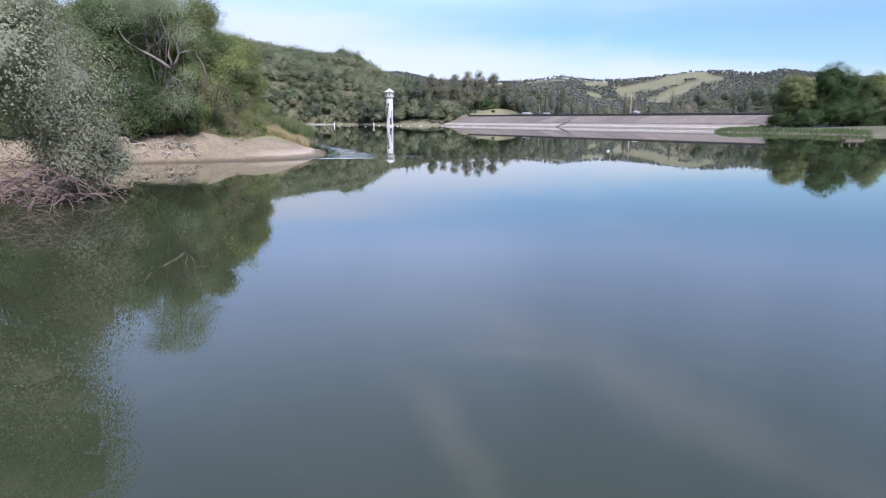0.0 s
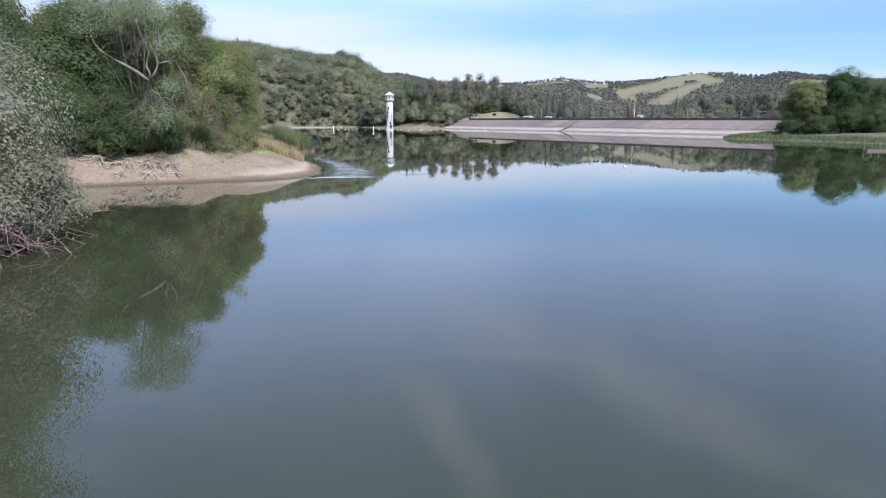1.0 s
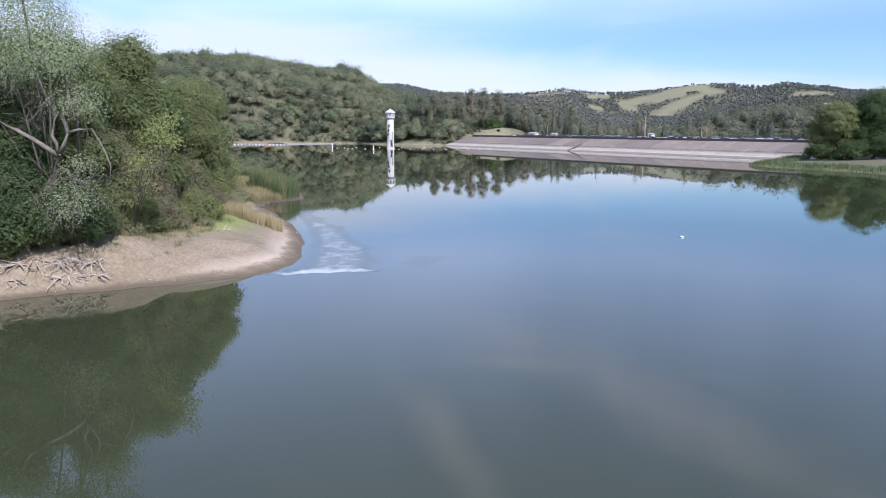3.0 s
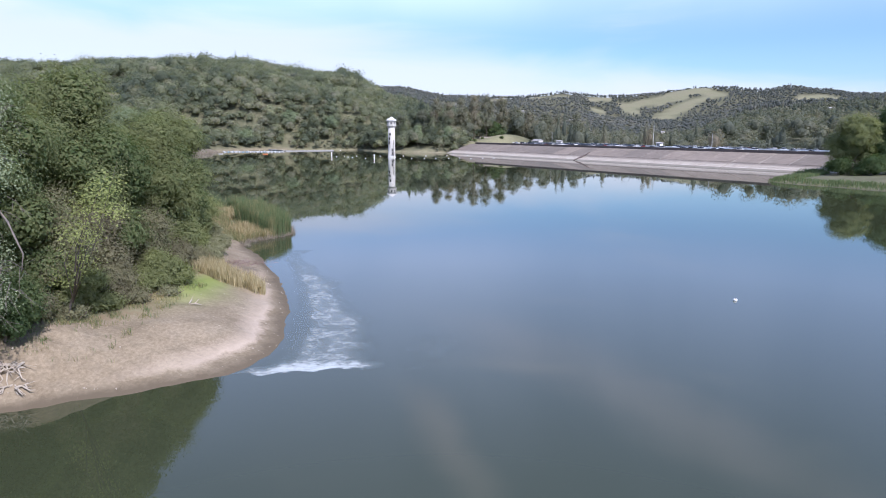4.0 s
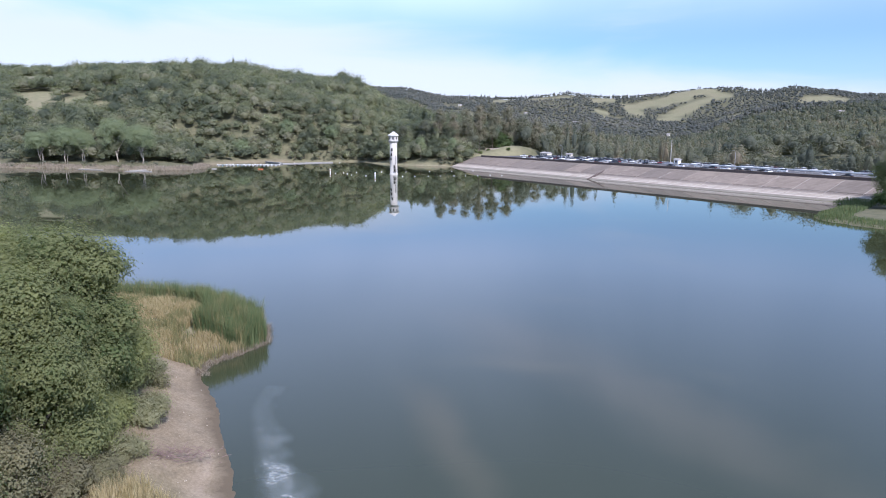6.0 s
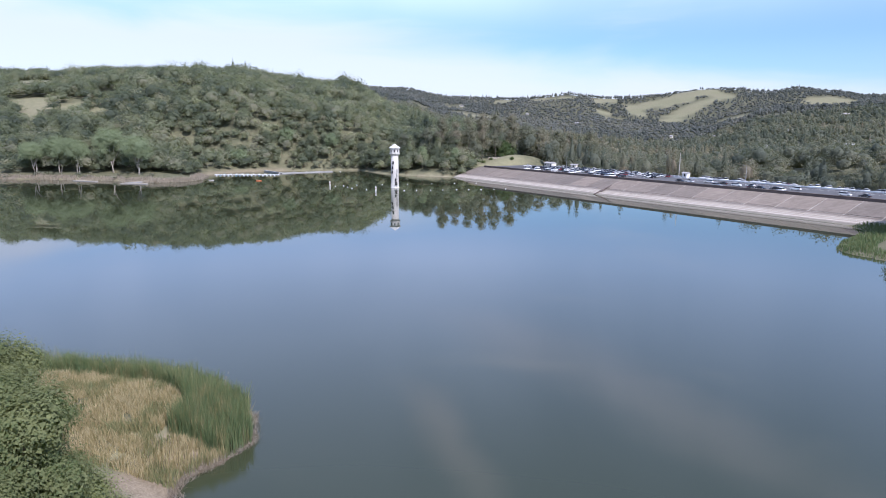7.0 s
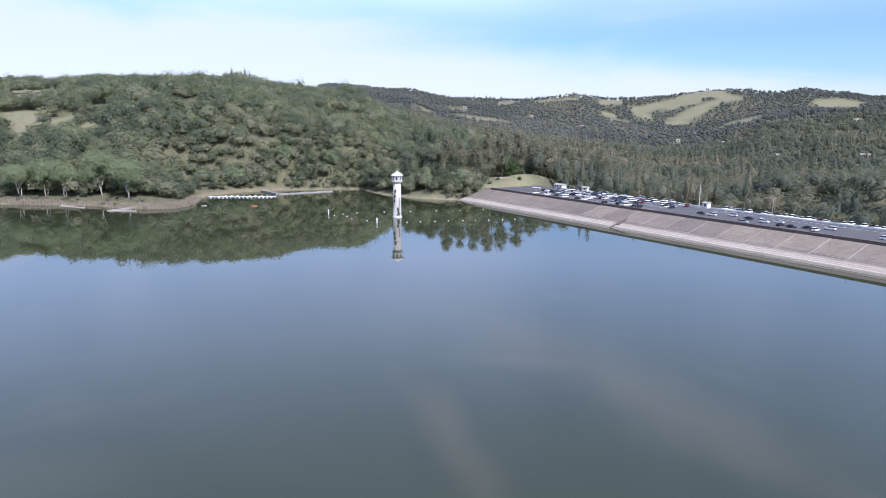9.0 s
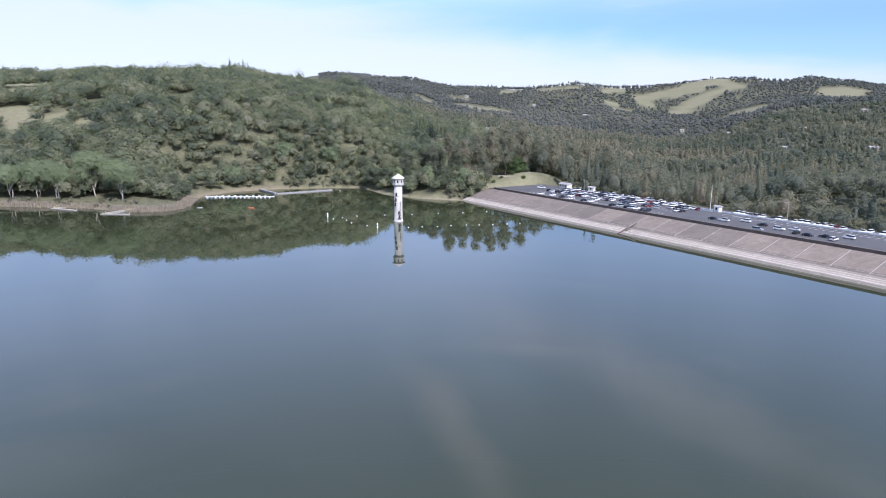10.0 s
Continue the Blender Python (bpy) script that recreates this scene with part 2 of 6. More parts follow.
M_LEAF_GREY = foliage("olive_brown_leaves", [(0.0, (0.155, 0.140, 0.095)), (0.35, (0.205, 0.190, 0.122)), (0.6, (0.245, 0.240, 0.142)), (0.8, (0.275, 0.275, 0.165)), (1.0, (0.33, 0.335, 0.21))], 0.45, 0.3)
M_LEAF_WILLOW = foliage("grey_willow_leaves", [(0.0, (0.20, 0.195, 0.150)), (0.5, (0.275, 0.275, 0.205)), (0.8, (0.325, 0.335, 0.25)), (1.0, (0.38, 0.39, 0.30))], 0.5, 0.3)
M_LEAF_GUM = foliage("gum_leaves", [(0.0, (0.13, 0.16, 0.105)), (0.4, (0.20, 0.245, 0.148)), (0.7, (0.27, 0.32, 0.19)), (1.0, (0.36, 0.40, 0.25))], 0.42, 0.3)
M_LEAF = foliage("leaves", NEAR_LEAVES, 0.58, 0.25, rough=0.75)
M_REED = foliage("reed_blades", [(0.0, (0.095, 0.140, 0.065)), (0.35, (0.155, 0.200, 0.095)), (0.6, (0.22, 0.215, 0.105)), (0.8, (0.37, 0.30, 0.165)), (1.0, (0.50, 0.43, 0.27))], 0.35, 0.6)
M_STRAW = foliage("bleached_straw", [(0.0, (0.16, 0.135, 0.105)), (0.5, (0.30, 0.255, 0.205)), (1.0, (0.42, 0.37, 0.30))], 0.3, 0.3)
M_BARK = plain("bark", (0.11, 0.085, 0.065), (0.22, 0.18, 0.14), 3.0, 0.9, bump=0.6, dist=0.05)
M_PALE_BARK = plain("pale_bark", (0.34, 0.30, 0.25), (0.55, 0.50, 0.44), 1.5, 0.85, bump=0.3, dist=0.03)
M_DRIFT = plain("driftwood", (0.27, 0.225, 0.175), (0.47, 0.41, 0.335), 2.0, 0.9, bump=0.5, dist=0.02)
M_GREY_BARK = plain("grey_bark", (0.11, 0.092, 0.074), (0.21, 0.18, 0.15), 2.0, 0.9, bump=0.5, dist=0.03)
M_DEADWOOD = plain("dead_twigs", (0.14, 0.09, 0.08), (0.27, 0.19, 0.17), 2.0, 0.9, bump=0.3)
M_TOWER = plain("tower_concrete", (0.40, 0.375, 0.34), (0.55, 0.525, 0.485), 0.5, 0.8, bump=0.2, dist=0.02, fine=9)
M_TOWER_ROOF = plain("tower_roof", (0.55, 0.53, 0.50), (0.68, 0.66, 0.63), 0.8, 0.7, bump=0.1)
M_DARK = plain("dark_opening", (0.012, 0.012, 0.013), (0.03, 0.03, 0.032), 2.0, 0.5, bump=0.0)


def panel_material():
    """Brown weathered concrete, each slab its own shade, streaked down the slope."""
    m, n, l, p = nodes_of("weathered_concrete")
    v = position(n, l)
    broad = noise_tex(n, l, v, 0.16, 5.0)
    streak = noise_tex(n, l, position(n, l, (0.12, 1.1, 0.12), -0.575), 1.0, 5.0, 0.65)
    grain = noise_tex(n, l, v, 3.0, 6.0, 0.7)
    col = ramp(n, l, broad, [(0.3, (0.150, 0.118, 0.090)), (0.7, (0.255, 0.208, 0.166))])
    col = mixc(n, l, 0.4, col, ramp(n, l, streak, [(0.3, (0.075, 0.058, 0.046)), (0.7, (0.29, 0.245, 0.205))]))
    blotch = noise_tex(n, l, v, 0.42, 6.0, 0.7, 0.8)
    col = mixc(n, l, maprange(n, l, blotch, 0.46, 0.68, 0.0, 0.7), col, (0.105, 0.080, 0.062))
    col = mixc(n, l, maprange(n, l, noise_tex(n, l, v, 0.9, 7.0, 0.75, 0.5), 0.56, 0.7, 0.0, 0.55), col, (0.36, 0.31, 0.26))
    col = mixc(n, l, 0.25, col, ramp(n, l, grain, [(0.3, (0.09, 0.072, 0.058)), (0.7, (0.40, 0.35, 0.30))]))
    info = n.new("ShaderNodeObjectInfo")
    shade = ramp(n, l, info.outputs["Random"], [(0.0, (0.80, 0.80, 0.80)), (1.0, (1.15, 1.12, 1.08))])
    l.new(mixc(n, l, 1.0, col, shade, "MULTIPLY"), p.inputs["Base Color"])
    p.inputs["Roughness"].default_value = 0.9
    add_bump(n, l, p, grain, 0.3, 0.05)
    return m


M_PANEL = panel_material()
M_PALE = plain("bleached_concrete", (0.30, 0.25, 0.195), (0.43, 0.37, 0.30), 0.22, 0.9, bump=0.3, dist=0.04, local=False, fine=12)
M_PALE2 = plain("chalky_concrete", (0.44, 0.38, 0.315), (0.58, 0.52, 0.445), 0.25, 0.9, bump=0.3, dist=0.04, local=False, fine=12)
M_DULL = plain("dulled_concrete", (0.22, 0.18, 0.145), (0.34, 0.29, 0.24), 0.2, 0.9, bump=0.3, dist=0.04, local=False, fine=14)
M_WET = plain("algae_stained_concrete", (0.15, 0.135, 0.10), (0.27, 0.24, 0.19), 0.3, 0.85, bump=0.3, dist=0.04, local=False, fine=12)
M_JOINT = plain("joint_mortar", (0.34, 0.31, 0.275), (0.46, 0.43, 0.39), 0.2, 0.9, local=False)
M_ASPHALT = plain("asphalt", (0.070, 0.067, 0.066), (0.115, 0.110, 0.108), 0.15, 0.9, bump=0.2, dist=0.01, local=False, fine=20)
M_WHITE = plain("white_paint", (0.70, 0.70, 0.68), (0.82, 0.82, 0.80), 1.5, 0.55, bump=0.05)
M_PARAPET = plain("dark_parapet", (0.085, 0.064, 0.056), (0.155, 0.122, 0.108), 0.6, 0.85, bump=0.2)
M_WOOD = plain("weathered_planks", (0.33, 0.275, 0.20), (0.50, 0.43, 0.33), 1.2, 0.85, bump=0.3)

# ---- mesh helpers ----


def mesh_np(name, verts, faces, material, smooth=False, **attrs):
    """A mesh from arrays; faces all have the same number of corners. attrs: values per vertex."""
    me = bpy.data.meshes.new(name)
    verts, faces = np.asarray(verts, np.float32), np.asarray(faces, np.int32)
    me.vertices.add(len(verts))
    me.vertices.foreach_set("co", verts.ravel())
    k = faces.shape[1]
    me.loops.add(faces.size)
    me.loops.foreach_set("vertex_index", faces.ravel())
    me.polygons.add(len(faces))
    me.polygons.foreach_set("loop_start", np.arange(0, faces.size, k, dtype=np.int32))
    me.update(calc_edges=True)
    if smooth:
        me.polygons.foreach_set("use_smooth", np.ones(len(faces), dtype=bool))
    for key, val in attrs.items():
        a = me.attributes.new(key, "FLOAT", "POINT")
        a.data.foreach_set("value", np.asarray(val, np.float32))
    me.materials.append(material)
    me.validate()
    return me


def part(name, bm, material, parent=None, label="", smooth=False):
    """Link a bmesh as one mesh object, under a thing or a part if one is given."""
    me = bpy.data.meshes.new(name)
    bmesh.ops.recalc_face_normals(bm, faces=bm.faces)
    bm.to_mesh(me)
    bm.free()
    if smooth:
        for p in me.polygons:
            p.use_smooth = True
    me.materials.append(material)
    ob = new(name, me)
    ob.parent = parent
    if label:
        tagged(ob, label)
    return ob


def holder(name, m, label, category, group="", kind=""):
    ob = new(name)
    ob.matrix_basis = m
    return tagged(ob, label, category, group, kind)


def box(bm, x0, x1, y0, y1, z0, z1, bevel=0.0):
    r = bmesh.ops.create_cube(bm, size=1.0, matrix=Matrix.Translation(((x0 + x1) / 2, (y0 + y1) / 2, (z0 + z1) / 2)) @ Matrix.Diagonal((x1 - x0, y1 - y0, z1 - z0, 1)))
    if bevel:
        edges = list({e for v in r["verts"] for e in v.link_edges})
        bmesh.ops.bevel(bm, geom=edges, offset=bevel, segments=1, affect="EDGES")
    return r["verts"]


def lathe(bm, profile, seg=24, x=0.0, y=0.0, spin=0.0):
    """Turn (radius, height) pairs round the upright axis at x, y."""
    rings = []
    for r, z in profile:
        rings.append([bm.verts.new((x + r * math.cos(spin + 2 * math.pi * i / seg), y + r * math.sin(spin + 2 * math.pi * i / seg), z)) for i in range(seg)])
    for a, b in zip(rings, rings[1:]):
        for i in range(seg):
            bm.faces.new((a[i], a[(i + 1) % seg], b[(i + 1) % seg], b[i]))
    bm.faces.new(rings[0][::-1])
    bm.faces.new(rings[-1])


def tube(bm, pts, radii, seg=7):
    """A bent, tapering stick through the points."""
    pts = [Vector(p) for p in pts]
    rings = []
    for i, (p, r) in enumerate(zip(pts, radii)):
        d = (pts[min(i + 1, len(pts) - 1)] - pts[max(i - 1, 0)]).normalized()
        u = d.orthogonal().normalized()
        w = d.cross(u)
        rings.append([bm.verts.new(p + (u * math.cos(a) + w * math.sin(a)) * r) for a in (2 * math.pi * k / seg for k in range(seg))])
    for a, b in zip(rings, rings[1:]):
        # join each ring to the next by the nearest start corner
        sh = min(range(seg), key=lambda s: (a[0].co - b[s].co).length)
        for k in range(seg):
            bm.faces.new((a[k], a[(k + 1) % seg], b[(k + 1 + sh) % seg], b[(k + sh) % seg]))
    bm.faces.new(rings[0][::-1])
    bm.faces.new(rings[-1])


def smooth01(v, a, b):
    t = np.clip((np.asarray(v, float) - a) / (b - a), 0, 1)
    return t * t * (3 - 2 * t)


def value_noise(x, y, seed=0):
    """Smooth random heights between -1 and 1, for arrays."""
    x, y = np.asarray(x, float), np.asarray(y, float)
    xi, yi = np.floor(x), np.floor(y)
    fx, fy = x - xi, y - yi
    fx, fy = fx * fx * (3 - 2 * fx), fy * fy * (3 - 2 * fy)

    def h(i, j):
        s = np.sin(i * 127.1 + j * 311.7 + seed * 74.7) * 43758.5453
        return (s - np.floor(s)) * 2 - 1

    return (h(xi, yi) * (1 - fx) + h(xi + 1, yi) * fx) * (1 - fy) + (h(xi, yi + 1) * (1 - fx) + h(xi + 1, yi + 1) * fx) * fy


# ---- the lie of the land ----
# the water's edge, round the lake: the wooded point, the far shore, the dam, the reedy point
SHORE = [(-60, -430), (-20, -396), (-2, -380), (8, -369), (9, -362), (2, -356), (-10, -347), (-12, -340), (-6, -335.4), (0, -333), (3.3, -331), (7.7, -329),
         (11, -327.5), (13.4, -326.2), (15.6, -324.7), (17.1, -323.0), (17.8, -321.2), (17.8, -318.8), (17.4, -316.2), (17, -313.7), (15.3, -306.7), (12, -298), (7.3, -288), (4, -281.5), (3.6, -279), (6, -276), (7.6, -272),
         (5, -265), (-3, -259), (-18, -255.5), (-35, -257), (-60, -264), (-120, -275), (-300, -290), (-400, -150), (-330, 20), (-216, 36), (-167, 31),
         (-150, 24), (-132, 18.5), (-120, 24), (-115, 37), (-122, 62), (-124, 84), (-112, 107), (-87, 124), (-51, 133.5), (-36, 134), (-17, 99), (5, 81),
         (29, 73), (36.2, 66.4), (155.5, -117.2)]
SHORE += [(156, -134), (146, -146), (134, -158), (127.5, -167), (126.2, -172), (128.5, -179), (133, -187), (138.5, -197), (146, -216), (155, -245), (182, -330), (240, -520), (0, -760), (-160, -560)]
DAM_D = np.array((0.544, -0.839))  # along the dam
DAM_N = np.array((0.839, 0.544))   # across it, away from the lake
CREST = 6.2


def shore_distance(x, y):
    """Metres to the water's edge: positive on land."""
    p = np.stack([np.ravel(x), np.ravel(y)], 1).astype(float)
    best = np.full(len(p), 1e9)
    inside = np.zeros(len(p), bool)
    for a, b in zip(SHORE, SHORE[1:] + SHORE[:1]):
        a, b = np.array(a, float), np.array(b, float)
        e = b - a
        t = np.clip(((p - a) @ e) / (e @ e), 0, 1)
        best = np.minimum(best, np.hypot(*(p - a - t[:, None] * e).T))
        cross = (a[1] > p[:, 1]) != (b[1] > p[:, 1])
        with np.errstate(divide="ignore", invalid="ignore"):
            xi = a[0] + (p[:, 1] - a[1]) / (b[1] - a[1] if b[1] != a[1] else 1e-9) * e[0]
        inside ^= cross & (p[:, 0] < xi)
    return np.where(inside, -best, best).reshape(np.shape(x))


# spot heights of the country beyond the lake: rows go away from it, columns fan out from left to right
FAN = np.array([-0.70, -0.34, -0.164, -0.075, 0.014, 0.06, 0.105, 0.15, 0.193, 0.24, 0.285, 0.33, 0.371, 0.41, 0.455, 0.50, 0.55, 0.60, 0.66, 0.75])
AWAY = np.array([60, 200, 300, 450, 700, 1000, 1250, 1600, 2100, 2800, 4600])
SPOTS = np.array([
    [6, 3, 2, 4, 8, 5, 2, -1, -4, -5, -6, -6, -6, -6, -6, -6, -6, -6, -6, -5],
    [50, 52, 38, 22, 16, 11, 6, 1, -4, -6, -8, -9, -10, -10, -9, -9, -8, -7, -5, -3],
    [70, 73, 58, 35, 21, 15, 9, 3, -2, -5, -7, -9, -10, -9, -8, -7, -6, -4, -2, 0],
    [86, 90, 75, 49, 27, 21, 14, 7, 0, -3, -6, -8, -10, -8, -4, 0, 2, 4, 6, 8],
    [88, 86, 76, 56, 30, 24, 17, 10, 4, 1, -2, -5, -8, -2, 8, 22, 27, 32, 36, 40],
    [90, 90, 92, 74, 46, 38, 30, 20, 12, 7, 3, 0, 0, 16, 42, 62, 70, 76, 80, 84],
    [100, 110, 112, 100, 66, 54, 46, 34, 24, 20, 18, 18, 20, 30, 46, 58, 64, 70, 74, 80],
    [114, 124, 146, 128, 96, 84, 72, 62, 56, 52, 50, 52, 56, 62, 70, 78, 84, 88, 90, 96],
    [130, 130, 188, 174, 146, 145, 143, 144, 154, 146, 150, 159, 170, 180, 182, 168, 186, 177, 164, 163],
    [90] * 20,
    [20] * 20], float)


def land_height(x, y):
    x, y = np.asarray(x, float), np.asarray(y, float)
    d = shore_distance(x, y)
    ragged = (x < 40) & (x > -40) & (y < -240) & (y > -345)
    d = d + np.where(ragged, (0.30 * value_noise(x / 2.3, y / 2.3, 61) + 0.14 * value_noise(x / 0.9, y / 0.9, 62)) * smooth01(np.abs(d), 6, 2), 0)
    a = np.clip((x - 24) / np.maximum(y + 297, 60), FAN[0], FAN[-1])
    yy = np.clip(y, AWAY[0], AWAY[-1])
    i = np.clip(np.searchsorted(AWAY, yy) - 1, 0, len(AWAY) - 2)
    j = np.clip(np.searchsorted(FAN, a) - 1, 0, len(FAN) - 2)
    u = (yy - AWAY[i]) / (AWAY[i + 1] - AWAY[i])
    v = (a - FAN[j]) / (FAN[j + 1] - FAN[j])
    v = v * v * (3 - 2 * v)
    h = (SPOTS[i, j] * (1 - v) + SPOTS[i, j + 1] * v) * (1 - u) + (SPOTS[i + 1, j] * (1 - v) + SPOTS[i + 1, j + 1] * v) * u
    far = smooth01(y, 150, 700)
    h = h + 3 * value_noise(x / 75, y / 75, 7) * smooth01(y, 130, 260) * smooth01(y, 900, 500) + far * (4 * value_noise(x / 140, y / 140, 3) + 16 * value_noise(x / 150, y / 620, 4) * smooth01(y, 1250, 1500) * smooth01(y, 2060, 1850)) + 1.5 * value_noise(x / 40, y / 40, 5) * smooth01(d, 10, 60)
    side = 14 * (1 - np.exp(-np.maximum(d, 0) / 70)) + 40 * smooth01(d, 120, 600)
    w = smooth01(y, 0, 90)
    h = h * w + side * (1 - w)
    # shores: a gentle strand, a cut bank on the near side of the wooded point
    point = (x < 40) & (y < -240) & (y > -450)
    steep = smooth01(x, 12, 3) * smooth01(y, -318, -326)
    bank = np.where(point, 1.7 * smooth01(d, -0.5, 7) * (1 - steep) + 2.7 * smooth01(d, 0.2, 3.6) * steep + 0.05 * np.clip(d, 0, 30), 0.9 * smooth01(d, 0, 8) + 0.12 * np.clip(d, 0, 500))
    bank = bank + (0.18 * value_noise(x / 2.1, y / 2.1, 8) + np.where(point, 0.14 * value_noise(x / 0.8, y / 0.8, 9) * (0.25 + 2.2 * steep), 0)) * smooth01(d, 0.3, 2)
    k = np.where(point, 0.0, smooth01(d, 4, 45))
    h = bank * (1 - k) + h * k
    # the flat picnic ground behind the cove
    flat = np.exp(-(((x + 148) / 26) ** 2 + ((y - 112) / 24) ** 2)) * smooth01(d, 2, 12)
    h = h * (1 - flat) + 3.0 * flat
    # the marshy point by the dam
    marsh = (x > 100) & (y < -60) & (y > -330) & (d < 60)
    h = np.where(marsh, np.minimum(h, 0.35 + 0.04 * np.clip(d, 0, 60)), h)
    # under and behind the dam
    s, n = x * DAM_D[0] + y * DAM_D[1], x * DAM_N[0] + y * DAM_N[1]
    along = smooth01(s, -58, -40) * smooth01(s, 330, 270)
    down = np.where(n < 127, -3.0, CREST - 0.5 - 0.35 * (n - 127))
    down = np.maximum(down, np.minimum(h, -5.0))
    zone = along * smooth01(n, 66.5, 69.5) * (1 - smooth01(n, 145, 185))
    h = h * (1 - zone) + down * zone
    # the grassy rise at the end of the dam
    rise = np.exp(-(((s + 62) / 26) ** 2 + ((n - 120) / 42) ** 2)) * (1 - along)
    h = h * (1 - rise) + (8.0 + 0.20 * np.clip(n - 104, 0, 60)) * rise
    return np.where(d < 0, np.maximum(-2.5, 0.30 * d), h)


def spaced(*runs):
    """Grid lines: (from, to, step) runs one after another."""
    out = [np.arange(a, b, s) for a, b, s in runs]
    return np.concatenate(out + [np.array([runs[-1][1]], float)])


gx = spaced((-4600, -1400, 400), (-1400, -640, 60), (-640, -240, 12), (-240, -40, 6), (-40, -16, 1.5), (-16, 22, 0.5), (22, 60, 5), (60, 260, 4), (260, 700, 14), (700, 2400, 40), (2400, 4600, 400))
gy = spaced((-4600, -1000, 600), (-1000, -450, 40), (-450, -380, 8), (-380, -345, 1.5), (-345, -252, 0.5), (-252, -240, 3), (-240, 140, 5), (140, 700, 10), (700, 2300, 32), (2300, 4600, 230))
GX, GY = np.meshgrid(gx, gy)
GZ = land_height(GX, GY)
GD = shore_distance(GX, GY)
nx, ny = len(gx), len(gy)
idx = np.arange(nx * ny).reshape(ny, nx)
quads = np.stack([idx[:-1, :-1], idx[:-1, 1:], idx[1:, 1:], idx[1:, :-1]], -1).reshape(-1, 4)
on_point = (GX < 40) & (GY < -240) & (GY > -345)
edge_wobble = 1.3 * value_noise(GX / 3, GY / 3, 11) + 0.5 * value_noise(GX / 0.9, GY / 0.9, 12)
tip = smooth01(GX, 2, 9) * smooth01(GY, -328, -318) * smooth01(GY, -286, -296)
strand = np.where(on_point, 1 - smooth01(GD + edge_wobble, 4.2 + 4.3 * tip, 6.5 + 4.3 * tip), np.where((GX > -150) & (GX < -84), 0.7 * (1 - smooth01(GD, 3.0, 8)), 0.4 * (1 - smooth01(GD, 0.8, 2.5))))
green = on_point * 1.15 * np.exp(-(((GX - 9.4 - edge_wobble * 0.5) / 1.8) ** 2 + ((GY + 310.5) / 5.0) ** 2))
rust = on_point * np.exp(-(((GD + edge_wobble * 1.2 - 7.2 - 3.0 * tip) / 1.3) ** 2)) * smooth01(GY, -305, -312)
bm = bmesh.new()
c = np.mean(np.array(SHORE), axis=0)
rim = []
for k, p in enumerate(SHORE):
    a, b = np.array(SHORE[k - 1], float), np.array(SHORE[(k + 1) % len(SHORE)], float)
    t = (b - a) / np.linalg.norm(b - a)
    out = np.array((-t[1], t[0]))  # the lake lies to the right of the way round
    q = np.array(p) + out * 1.2
    rim.append(bm.verts.new((q[0], q[1], 0.0)))
bmesh.ops.triangulate(bm, faces=[bm.faces.new(rim)])
lake = tagged(part("water", bm, M_WATER), "calm grey-green lake water mirroring hills and sky", "water", kind="structure")
if lake.data.polygons[0].normal.z < 0:
    lake.data.flip_normals()

# ---- woods and the ground they stand on ----
_ico = bmesh.new()
bmesh.ops.create_icosphere(_ico, subdivisions=1, radius=1.0)
ICO_V = np.array([v.co[:] for v in _ico.verts])
ICO_F = np.array([[v.index for v in f.verts] for f in _ico.faces])
_ico.free()
_ico = bmesh.new()
bmesh.ops.create_icosphere(_ico, subdivisions=2, radius=1.0)
ICO2_V = np.array([v.co[:] for v in _ico.verts])
ICO2_F = np.array([[v.index for v in f.verts] for f in _ico.faces])
_ico.free()


def unit(rng, n):
    v = rng.normal(size=(n, 3))
    return v / np.linalg.norm(v, axis=1, keepdims=True)


def leaf_tris(rng, centre, out, size, slim=0.6, up=0.25, toss=0.6):
    """Leaves or small clumps, one triangle each, facing roughly outwards."""
    n = len(centre)
    nrm = out + unit(rng, n) * toss + np.array((0, 0, up))
    nrm /= np.linalg.norm(nrm, axis=1, keepdims=True)
    t = np.cross(nrm, unit(rng, n))
    t /= np.linalg.norm(t, axis=1, keepdims=True) + 1e-9
    b = np.cross(nrm, t)
    s = (np.asarray(size) * rng.uniform(0.6, 1.45, n))[:, None]
    return np.stack([centre - t * s, centre + t * s * 0.7 + b * s * slim, centre + t * s * 0.6 - b * s * slim], 1).reshape(-1, 3)


